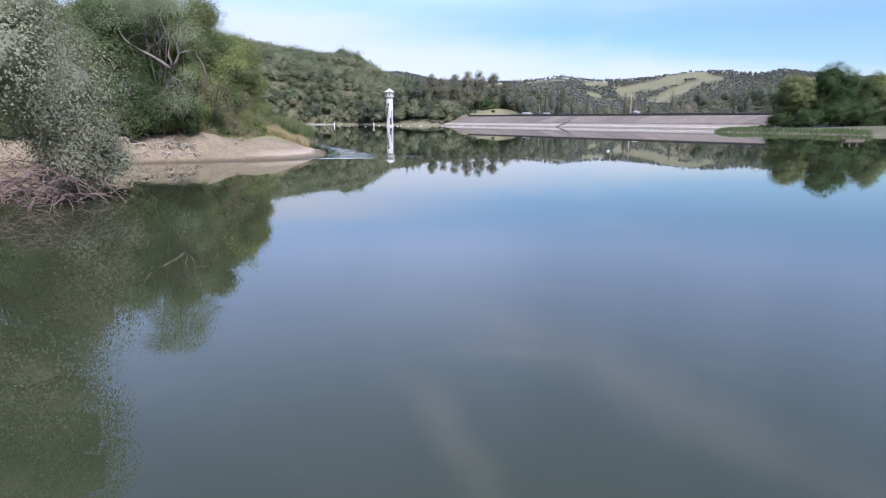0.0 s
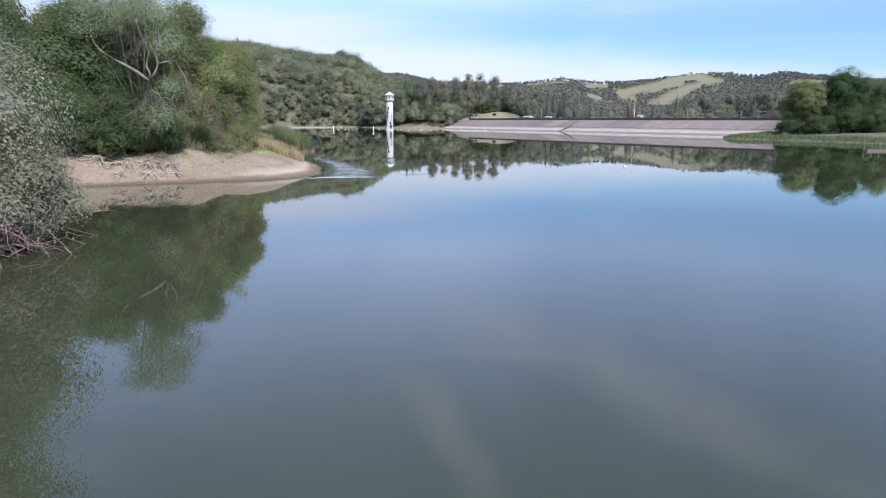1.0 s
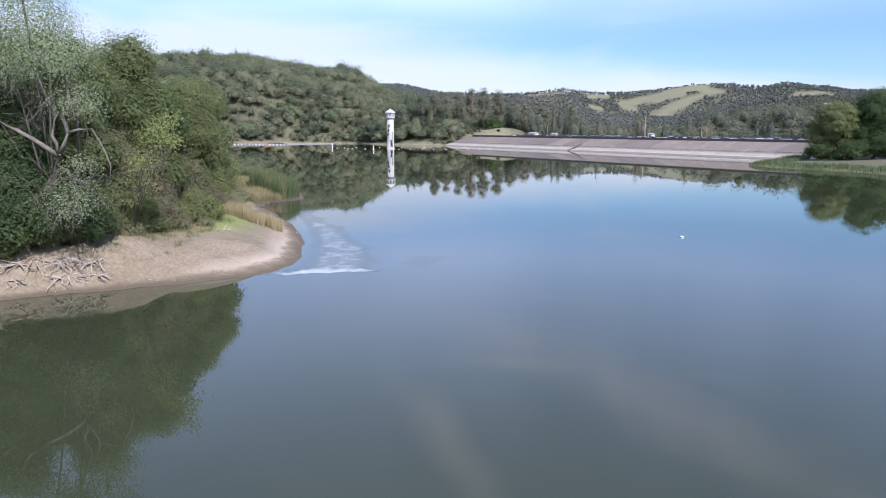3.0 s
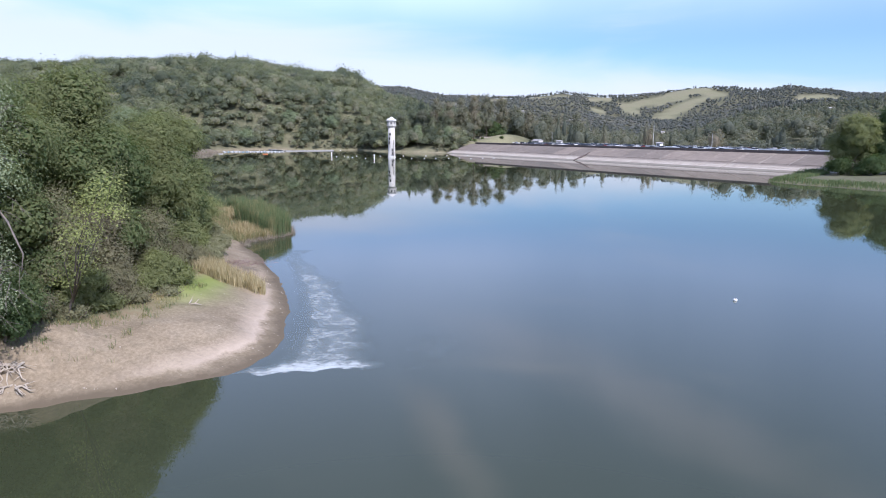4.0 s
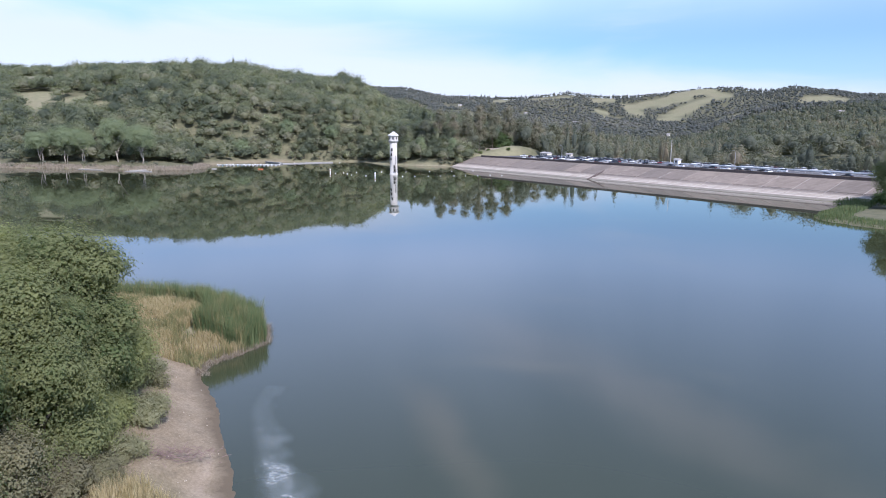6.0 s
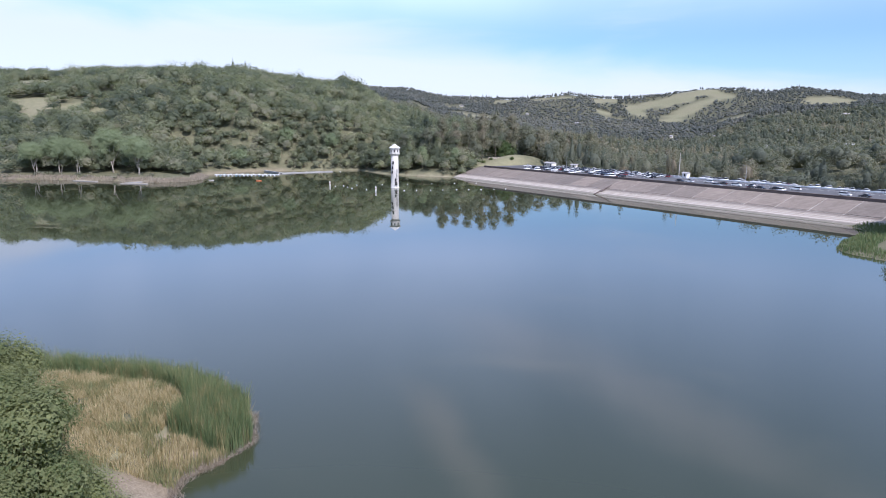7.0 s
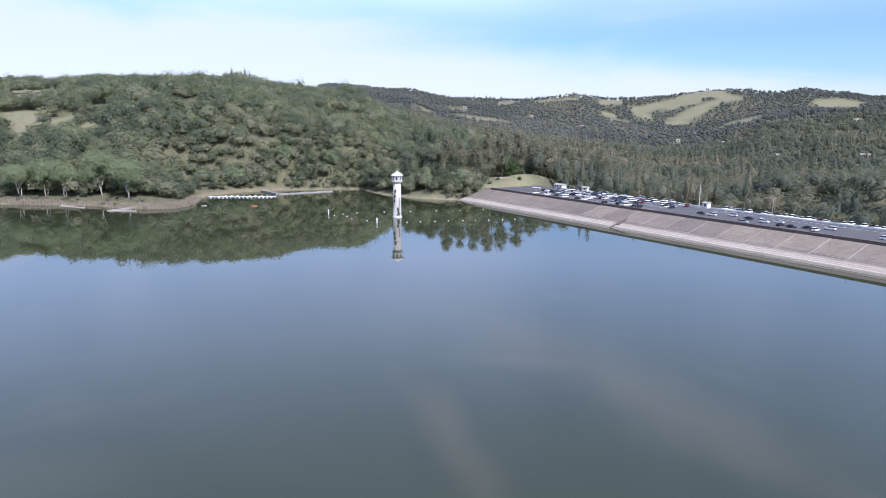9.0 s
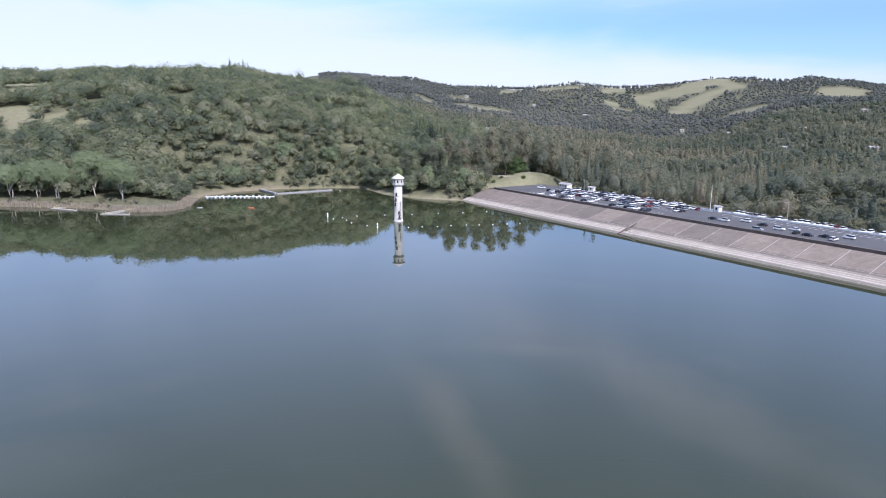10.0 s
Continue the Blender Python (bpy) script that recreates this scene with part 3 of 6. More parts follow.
def woods(name, x, y, height, radius, tone, tufts, tuft, slender, material, label, seed, core=0.86, lobes=7, fine=False):
    """Many far trees in one mesh: each a domed or tapering crown with soft bulges, leaf clumps over a denser core."""
    rng = np.random.default_rng(seed)
    n = len(x)
    base_v, base_f = (ICO2_V, ICO2_F) if fine else (ICO_V, ICO_F)
    mid = np.stack([x, y, land_height(x, y) + height * 0.53], 1)[:, None]
    size = np.stack([radius * rng.uniform(0.85, 1.15, n), radius * rng.uniform(0.85, 1.15, n), height * 0.47], 1)[:, None]
    bulge = unit(rng, n * lobes).reshape(n, lobes, 3)
    bulge[..., 2] = np.abs(bulge[..., 2]) * 1.1 - 0.25
    bulge /= np.linalg.norm(bulge, axis=2, keepdims=True)
    shade = rng.normal(0, 0.055, (n, lobes))

    def shell(o):
        """Places on the crown in the directions o, and the bulge that each belongs to."""
        near = o @ bulge.transpose(0, 2, 1)
        k = near.argmax(2)
        swell = 0.62 + 0.48 * np.clip(near.max(2), 0, 1) ** 7
        p = o * swell[..., None]
        narrow = np.where(slender[:, None], np.clip(0.86 - 0.55 * p[..., 2], 0.12, 1.3), 1.0)
        p[..., :2] *= narrow[..., None]
        return p, k

    o = unit(rng, n * tufts).reshape(n, tufts, 3)
    o[..., 2] = np.where(o[..., 2] < -0.45, -o[..., 2], o[..., 2])
    p, k = shell(o)
    row = np.arange(n)[:, None]
    c = mid + p * size * rng.uniform(0.72, 1.22, (n, tufts, 1))
    out = o * 0.7 + bulge[row, k] * 0.3
    v = leaf_tris(rng, c.reshape(-1, 3), out.reshape(-1, 3), np.repeat(tuft * (radius / radius.mean()) ** 0.5, tufts), 0.75, 0.35, 0.55)
    tt = np.repeat((tone[:, None] + shade[row, k]).ravel(), 3)
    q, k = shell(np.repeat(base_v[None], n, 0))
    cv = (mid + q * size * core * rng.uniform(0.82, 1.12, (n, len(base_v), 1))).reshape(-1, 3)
    # core tone set a little lower, inner shade put into its colour
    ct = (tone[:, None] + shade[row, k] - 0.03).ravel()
    cf = (base_f[None] + (np.arange(n) * len(base_v))[:, None, None]).reshape(-1, 3)
    tri = np.concatenate([np.arange(len(v)).reshape(-1, 3), cf + len(v)])
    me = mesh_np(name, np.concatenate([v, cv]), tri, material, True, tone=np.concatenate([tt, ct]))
    return tagged(new(name, me), label, "woods", kind="stuff")


# open grass on the slopes: x, y, half-lengths, turn
OPENINGS = [(-425, 380, 48, 34, 0), (-354, 288, 27, 20, 0.1), (-310, 196, 22, 16, 0), (-288, 165, 12, 9, 0), (-272, 184, 9, 12, 0), (-263, 222, 12, 8, 0), (-200, 240, 17, 15, 0), (-245, 172, 8, 9, 0), (-258, 355, 12, 14, 0), (-160, 362, 17, 18, 0), (-134, 168, 5, 4, 0)]
FAR_OPENINGS = [(405, 2030, 95, 45, 0.1), (240, 2015, 46, 30, 0), (612, 2058, 60, 22, 0.2), (551, 1824, 30, 26, 0), (552, 1698, 52, 16, 0), (672, 1850, 20, 70, 0.15), (723, 1954, 80, 26, 0.2), (830, 1980, 110, 42, 0.3), (836, 1815, 218, 26, 0.81), (955, 2086, 110, 24, 0.2),
                (1267, 1770, 90, 46, 0.3), (847, 1495, 70, 24, 0.25), (757, 1445, 72, 11, 0.6), (-30, 1245, 34, 22, 0), (56, 1620, 38, 24, 0), (103, 1370, 88, 26, 0.05), (1010, 1990, 40, 60, 0.5)]


def in_opening(x, y, spots, grow=1.0):
    m = np.zeros(x.shape, bool)
    wob = 1 + 0.35 * value_noise(x / 14, y / 14, 21)
    for cx, cy, a, b, turn in spots:
        u = (x - cx) * math.cos(turn) + (y - cy) * math.sin(turn)
        v = -(x - cx) * math.sin(turn) + (y - cy) * math.cos(turn)
        m |= (u / a) ** 2 + (v / b) ** 2 < grow * wob
    return m


def grazed(x, y, spots, reach):
    """In an opening, or in the grazed belt below it."""
    m = in_opening(x, y, spots)
    away = np.hypot(x - 24, y + 297)
    for k in np.linspace(0, reach, 5)[1:]:
        m |= in_opening(x + (x - 24) / away * k, y + (y + 297) / away * k, spots, 0.8)
    return m


# far houses: x, y, length, turn
HOUSES = [(61, 521, 40, -10), (149, 884, 14, 10), (156, 1112, 13, 9), (299, 1341, 13, -6), (387, 1445, 14, -22), (488, 1046, 15, 20), (551, 1170, 12, -25), (589, 731, 17, -21), (980, 1452, 16, -5), (761, 862, 16, -3), (464, 548, 14, -19), (119, 1171, 12, -11), (75, 1667, 16, -7), (272, 1620, 12, 14), (529, 869, 13, -4), (268, 1066, 14, -7), (694, 839, 14, 18), (532, 475, 14, -12), (382, 962, 14, 13)]


def near_house(x, y):
    m = np.zeros(x.shape, bool)
    for hx, hy, w, _ in HOUSES:
        f = np.clip(((x - hx) * (24 - hx) + (y - hy) * (-297 - hy)) / ((24 - hx) ** 2 + (-297 - hy) ** 2), 0, 34 / math.hypot(24 - hx, -297 - hy))
        m |= np.hypot(x - hx - f * (24 - hx), y - hy - f * (-297 - hy)) < w * 0.5 + 1.5
    return m


def scatter(x0, x1, y0, y1, step, seed):
    rng = np.random.default_rng(seed)
    x, y = np.meshgrid(np.arange(x0, x1, step), np.arange(y0, y1, step))
    x = x.ravel() + rng.uniform(-0.48, 0.48, x.size) * step
    y = y.ravel() + rng.uniform(-0.48, 0.48, y.size) * step
    s, n = x * DAM_D[0] + y * DAM_D[1], x * DAM_N[0] + y * DAM_N[1]
    dam = (s > -46) & (s < 300) & (n > 40) & (n < 142)
    rise = ((s + 58) / 22) ** 2 + ((n - 118) / 32) ** 2 < 1
    keep = ~dam & ~rise & ~near_house(x, y) & (np.abs((x - 24) / (y + 297)) < 0.86)
    return x[keep], y[keep], rng


GN = GX * DAM_N[0] + GY * DAM_N[1]
woodland = np.where(on_point, smooth01(GD + edge_wobble, 7 + 4 * tip, 10 + 4 * tip), np.maximum(smooth01(GD, 2, 7) * smooth01(GY, 5, 35) * (np.hypot((GX - 62) / 36, (GY - 126) / 40) > 1), smooth01(GN, 128, 134) * (GX > 60))) * 0.85
woodland = np.where((GX > 100) & (GY < -60) & (GY > -330) & (GD > 1), 0.85, woodland)
woodland = np.where(grazed(GX, GY, OPENINGS, 20) | grazed(GX, GY, FAR_OPENINGS, 60), 0.0, woodland)
me = mesh_np("ground", np.stack([GX, GY, GZ], -1).reshape(-1, 3), quads, M_EARTH, True, bare=strand.ravel(), green=np.clip(green, 0, 1).ravel(), rust=np.clip(rust, 0, 1).ravel(), wood=woodland.ravel())
ground = tagged(new("ground", me), "clay lake shore, dry grassy slopes and wooded hills", "ground", kind="structure")


x, y, rng = scatter(-640, 80, 20, 520, 6.5, 31)
d = shore_distance(x, y)
camp = np.hypot((x + 146) / 13, (y - 112) / 10) < 1
beach = (x > -140) & (x < -84) & (y > 36) & (y < 132)
keep = (d > np.where(beach, 6.0, 3.4)) & ((y > 45) | (x > -112)) & ~grazed(x, y, OPENINGS, 18) & ~camp & (np.abs((x - 24) / (y + 297)) < 0.76)
x, y, d = x[keep], y[keep], d[keep]
kind = rng.random(len(x))
species = value_noise(x / 60, y / 60, 41) + rng.normal(0, 0.35, len(x))
slopes = smooth01(d, 150, 40)
tall = (species > 0.35) & (x > -4) & (y < 330) & (kind < 0.6) | (np.hypot(x + 226, y - 470) < 16)
pale = (kind < 0.14 * (0.4 + slopes)) & ~tall
grey = (kind > 0.86) & ~tall
r = np.where(tall, rng.uniform(3.0, 4.8, len(x)), np.where(pale, rng.uniform(4.0, 6.4, len(x)), 3.8 + 4.0 * rng.random(len(x)) ** 1.8 + 0.9 * (value_noise(x / 30, y / 30, 46) > 0.2)))
h = np.where(tall, rng.uniform(13, 23, len(x)), r * np.where(pale, rng.uniform(1.7, 2.4, len(x)), rng.uniform(1.35, 1.9, len(x))))
stand = smooth01(value_noise(x / 19, y / 19, 49), 0.25, 0.7) * ~tall  # taller, broader oaks here and there
h, r = h * (1 + 0.35 * stand), r * (1 + 0.22 * stand)
near_water = smooth01(d, 14, 4)
h, r = h * (1 - 0.35 * near_water), r * (1 - 0.4 * near_water)
tone = 0.31 + 0.10 * value_noise(x / 70, y / 70, 41) + 0.22 * value_noise(x / 22, y / 30, 47) + rng.normal(0, 0.12, len(x)) + 0.36 * pale + 0.06 * slopes
tone = np.clip(np.where(grey, rng.uniform(0.68, 0.86, len(x)), tone), 0.03, 0.95)
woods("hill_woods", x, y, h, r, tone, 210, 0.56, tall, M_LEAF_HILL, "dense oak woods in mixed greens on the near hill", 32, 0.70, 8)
# low brush between the woods and the far shore
x, y, rng = scatter(-330, 60, 14, 150, 2.6, 51)
d = shore_distance(x, y)
keep = (d > 1.6) & (d < 15) & ~((x > -152) & (x < -84) & (d < 11)) & (value_noise(x / 9, y / 9, 52) + rng.normal(0, 0.4, len(x)) > -0.1 + 0.04 * d)
x, y = x[keep], y[keep]
r = rng.uniform(0.7, 1.9, len(x))
woods("shore_brush", x, y, r * rng.uniform(1.0, 1.7, len(x)), r, np.clip(rng.normal(0.5, 0.2, len(x)), 0.1, 0.9), 34, 0.3, np.zeros(len(x), bool), M_LEAF_FAR, "low olive and brown brush along the far shore", 53, 0.7, 4)


def mixed_wood(name, x, y, rng, tufts, tuft, material, label, seed, lobes=5, fine=False):
    species = value_noise(x / 60, y / 60, 42) + rng.normal(0, 0.4, len(x))
    away = np.hypot(x - 24, y + 297)
    tall = (species > 0.3) & ((away > 560) | (species > 0.55))
    r = np.where(tall, rng.uniform(3.2, 4.8, len(x)), rng.uniform(4.6, 7.4, len(x)))
    h = np.where(tall, rng.uniform(13, 24, len(x)), r * rng.uniform(1.7, 2.5, len(x))) * (1 + 0.5 * smooth01(away, 640, 480) * smooth01(x, 300, 180)) * (1 - 0.28 * smooth01(away, 520, 420) * smooth01(x, 110, 150))
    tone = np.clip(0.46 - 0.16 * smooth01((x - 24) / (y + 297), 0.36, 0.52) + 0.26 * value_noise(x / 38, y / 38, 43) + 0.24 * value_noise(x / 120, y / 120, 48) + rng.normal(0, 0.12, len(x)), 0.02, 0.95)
    return woods(name, x, y, h, r, tone, tufts, tuft, tall, material, label, seed, 0.68, lobes, fine)


x, y, rng = scatter(-80, 900, -80, 900, 9.6, 33)
a = (x - 24) / (y + 297)
s, n = x * DAM_D[0] + y * DAM_D[1], x * DAM_N[0] + y * DAM_N[1]
keep = (shore_distance(x, y) > 8) & ((y > 540) | (x > 80)) & (a > -0.3) & ((n > 142) | (s < -46))
near = np.hypot(x - 24, y + 297) < 640
k = keep & near
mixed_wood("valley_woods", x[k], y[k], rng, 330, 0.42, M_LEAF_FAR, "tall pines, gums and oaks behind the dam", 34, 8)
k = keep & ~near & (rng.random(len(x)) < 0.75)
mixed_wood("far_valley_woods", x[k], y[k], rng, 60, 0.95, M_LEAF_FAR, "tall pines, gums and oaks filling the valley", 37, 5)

x, y, rng = scatter(-700, 1950, 900, 2180, 14.5, 35)
a = (x - 24) / (y + 297)
keep = (a > -0.2) & (a < 0.76) & ~grazed(x, y, FAR_OPENINGS, 100) & (rng.random(len(x)) < 0.94)
x, y = x[keep], y[keep]
tall = (value_noise(x / 120, y / 120, 44) + rng.normal(0, 0.3, len(x)) > 0.4)
r = np.where(tall, rng.uniform(3.4, 5, len(x)), rng.uniform(5.5, 9.5, len(x)))
h = np.where(tall, rng.uniform(12, 19, len(x)), r * rng.uniform(1.1, 1.5, len(x)))
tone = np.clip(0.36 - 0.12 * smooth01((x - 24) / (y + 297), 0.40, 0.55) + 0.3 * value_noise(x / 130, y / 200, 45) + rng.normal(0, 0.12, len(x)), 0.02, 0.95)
woods("ridge_woods", x, y, h, r, tone, 16, 1.5, tall, M_LEAF_HAZED_RIDGE, "distant woods on the far ridges, haze put into leaf colour", 36, 0.85, 4)

# ---- the dam ----
DAM = Matrix(((DAM_D[0], DAM_N[0], 0, 0), (DAM_D[1], DAM_N[1], 0, 0), (0, 0, 1, 0), (0, 0, 0, 1)))  # s along, n across, z


LOT = 8.0  # the car park lies this far back


def on_dam(s, n, z=CREST + 0.05, turn=0.0):
    return DAM @ pose(s, n + LOT, z, 0, 0, turn)


def extrude_profile(bm, profile, s0, s1):
    a = [bm.verts.new((s0, n, z)) for n, z in profile]
    b = [bm.verts.new((s1, n, z)) for n, z in profile]
    for i in range(len(profile)):
        j = (i + 1) % len(profile)
        bm.faces.new((a[i], a[j], b[j], b[i]))
    bm.faces.new(a[::-1])
    bm.faces.new(b)


S0, S1 = -40.0, 262.0
TOE, BENCH, EDGE = (63.2, -1.0), (73.6, 2.3), (86.6, CREST - 0.1)
dam = holder("dam", DAM, "embankment dam faced with weathered concrete panels", "dam", kind="structure")
bm = bmesh.new()
extrude_profile(bm, [TOE, BENCH, EDGE, (130.5, CREST - 0.1), (154.0, -2.0), (154.0, -4.0), (63.2, -4.0)], S0, S1)
part("embankment", bm, M_JOINT, dam, "pale concrete and earth core")


def slab_mesh(name, length, p0, p1, thick, material, rng):
    """A slab on the slope from p0 to p1, lying a little proud of it, its corners worn."""
    bm = bmesh.new()
    (n0, z0), (n1, z1) = p0, p1
    t = Vector((0, n1 - n0, z1 - z0)).normalized()
    up = Vector((0, -t.z, t.y))
    vs = []
    for k, lift in ((0, -0.05), (1, thick)):
        for s, n, z in ((0, n0, z0), (length, n0, z0), (length, n1, z1), (0, n1, z1)):
            j = Vector((rng.uniform(-0.05, 0.05), 0, rng.uniform(-0.015, 0.015))) if k else Vector()
            vs.append(bm.verts.new(Vector((s, n, z)) + up * lift + j))
    for f in ((4, 5, 6, 7), (0, 1, 5, 4), (1, 2, 6, 5), (2, 3, 7, 6), (3, 0, 4, 7)):
        bm.faces.new([vs[i] for i in f])
    bmesh.ops.recalc_face_normals(bm, faces=bm.faces)
    me = bpy.data.meshes.new(name)
    bm.to_mesh(me)
    bm.free()
    me.materials.append(material)
    return me


def lerp2(a, b, t):
    return (a[0] + (b[0] - a[0]) * t, a[1] + (b[1] - a[1]) * t)


rng_d = random.Random(5)
SLAB = 12.1
upper = [slab_mesh("panel", SLAB - 0.4, lerp2(BENCH, EDGE, 0.02), lerp2(BENCH, EDGE, 0.985), 0.10 + 0.02 * k, M_PANEL, rng_d) for k in range(3)]
rows3 = [(0.0, 0.40, M_WET), (0.405, 0.47, M_DULL), (0.475, 0.52, M_PALE2), (0.525, 0.61, M_PALE), (0.615, 0.65, M_PALE2), (0.655, 0.74, M_PALE), (0.745, 0.77, M_PALE2), (0.775, 0.88, M_DULL), (0.885, 0.995, M_PANEL)]
lower = [[slab_mesh("apron_slab", SLAB - 0.2, lerp2(TOE, BENCH, a), lerp2(TOE, BENCH, b), 0.06 + 0.015 * ((k + q) % 3), m, rng_d) for q in range(2)] for k, (a, b, m) in enumerate(rows3)]
s = S0 - 5.6
while s < S1 - 10:
    ob = new("panel", upper[rng_d.randrange(3)])
    ob.parent = dam
    ob.matrix_basis = pose(s + 0.22, 0, 0)
    for strip in lower:
        ob = new("apron_slab", strip[rng_d.randrange(2)])
        ob.parent = dam
        ob.matrix_basis = pose(s + 0.1, 0, 0)
    s += SLAB

# parapet along the crest: a dark wall in lengths, with a coping and pipe rail
bm = bmesh.new()
box(bm, 0, 13.9, 79.1, 79.5, CREST - 0.3, CREST + 1.0, 0.04)
wall_len = part("parapet_wall", bm, M_PARAPET, dam, "dark stained low parapet")
bm = bmesh.new()
box(bm, 0, 13.9, 79.02, 79.58, CREST + 1.0, CREST + 1.12, 0.02)
cope = part("coping", bm, M_PANEL, wall_len)
wall_len.matrix_basis = pose(S0, 7.6, 0)
s = S0 + 14
while s < S1 - 10:
    for o, par in ((wall_len, dam),):
        w = new("parapet_wall", o.data)
        w.parent = par
        w.matrix_basis = pose(s, 7.6, 0)
        cc = new("coping", cope.data)
        cc.parent = w
    s += 14

bm = bmesh.new()
extrude_profile(bm, [(79.1, CREST), (122.0, CREST), (122.0, CREST - 0.4), (79.1, CREST - 0.4)], S0 - 6, S1)
lot = tagged(part("car_park", bm, M_ASPHALT), "grey asphalt car park along the crest of the dam", "car park", kind="structure")
lot.matrix_basis = DAM @ pose(0, LOT, 0)
# white kerb and guard rail between the two halves of the car park
rail = holder("guard_rail", on_dam(88, 112.8, CREST), "long white-painted guard rail on posts", "rail")
bm = bmesh.new()
box(bm, 0, 172, -0.12, 0.12, 0.30, 0.86, 0.03)
part("beam", bm, M_WHITE, rail)
bm = bmesh.new()
box(bm, -0.08, 0.08, -0.08, 0.08, -0.05, 0.43)
post0 = part("post", bm, M_WHITE, rail)
for i in range(1, 44):
    o = new("post", post0.data)
    o.parent = rail
    o.matrix_basis = pose(i * 4.0, 0, 0)
bm = bmesh.new()
for i in range(60):  # painted bays
    box(bm, 92 + i * 2.75, 92.14 + i * 2.75, 106.3, 112.2, CREST + 0.004, CREST + 0.012)
for i in range(34):
    for n0 in (84.5, 97.0, 109.0):
        box(bm, -16 + i * 2.75, -15.86 + i * 2.75, n0, n0 + 5.2, CREST + 0.004, CREST + 0.012)
marks = tagged(part("bay_markings", bm, M_WHITE), "white painted parking bay lines on asphalt", "markings", kind="structure")
marks.matrix_basis = DAM @ pose(0, LOT, 0)

# ---- cars ----
CAR_PAINTS = {
    "white": plain("white_car_paint", (0.74, 0.74, 0.73), (0.80, 0.80, 0.79), 0.6, 0.25, bump=0),
    "silver": plain("silver_car_paint", (0.42, 0.43, 0.44), (0.50, 0.51, 0.52), 0.6, 0.28, 0.5, bump=0),
    "black": plain("black_car_paint", (0.012, 0.012, 0.014), (0.022, 0.022, 0.025), 0.6, 0.2, bump=0),
    "dark blue": plain("blue_car_paint", (0.02, 0.035, 0.075), (0.03, 0.045, 0.09), 0.6, 0.22, bump=0),
    "dark red": plain("red_car_paint", (0.16, 0.018, 0.02), (0.20, 0.025, 0.025), 0.6, 0.22, bump=0)}
M_GLASS = plain("tinted_glass", (0.012, 0.014, 0.016), (0.02, 0.022, 0.025), 0.5, 0.06, bump=0)
M_TYRE = plain("tyre_rubber", (0.015, 0.015, 0.015), (0.03, 0.03, 0.03), 3, 0.85)
M_RIM = plain("wheel_rim", (0.45, 0.45, 0.46), (0.58, 0.58, 0.6), 3, 0.35, 0.8, bump=0)
M_LAMP_W = plain("headlamp_lens", (0.7, 0.7, 0.7), (0.8, 0.8, 0.8), 3, 0.15, bump=0)
M_LAMP_R = plain("tail_lamp_lens", (0.30, 0.012, 0.012), (0.38, 0.02, 0.02), 3, 0.2, bump=0)

CAR_SHAPES = {  # side outlines of body and cabin, (x, z); half width
    "sedan": ([(-2.3, 0.35), (-2.3, 0.85), (-1.6, 0.98), (0.8, 0.95), (2.15, 0.76), (2.3, 0.5), (2.25, 0.3)], [(-1.75, 0.95), (-1.0, 1.42), (0.25, 1.45), (1.15, 0.93)], 0.9),
    "suv": ([(-2.3, 0.4), (-2.32, 1.1), (0.95, 1.1), (2.2, 0.98), (2.35, 0.6), (2.28, 0.36)], [(-2.25, 1.08), (-2.0, 1.72), (0.2, 1.74), (1.15, 1.08)], 0.94),
    "pickup": ([(-2.8, 0.5), (-2.8, 1.1), (1.2, 1.1), (2.6, 1.02), (2.75, 0.6), (2.7, 0.42)], [(-0.75, 1.08), (-0.6, 1.76), (0.65, 1.78), (1.4, 1.08)], 0.97)}


def side_solid(bm, outline, half, tuck=0.0, z_ref=None):
    """Extrude a side outline across the car, drawing the upper corners in by tuck."""
    top = max(z for _, z in outline)
    low = min(z for _, z in outline)
    rows = []
    for sgn in (-1, 1):
        rows.append([bm.verts.new((x, sgn * (half - tuck * (z - low) / max(top - low, 0.01)), z)) for x, z in outline])
    for i in range(len(outline)):
        j = (i + 1) % len(outline)
        bm.faces.new((rows[0][i], rows[0][j], rows[1][j], rows[1][i]))
    bm.faces.new(rows[0])
    bm.faces.new(rows[1][::-1])


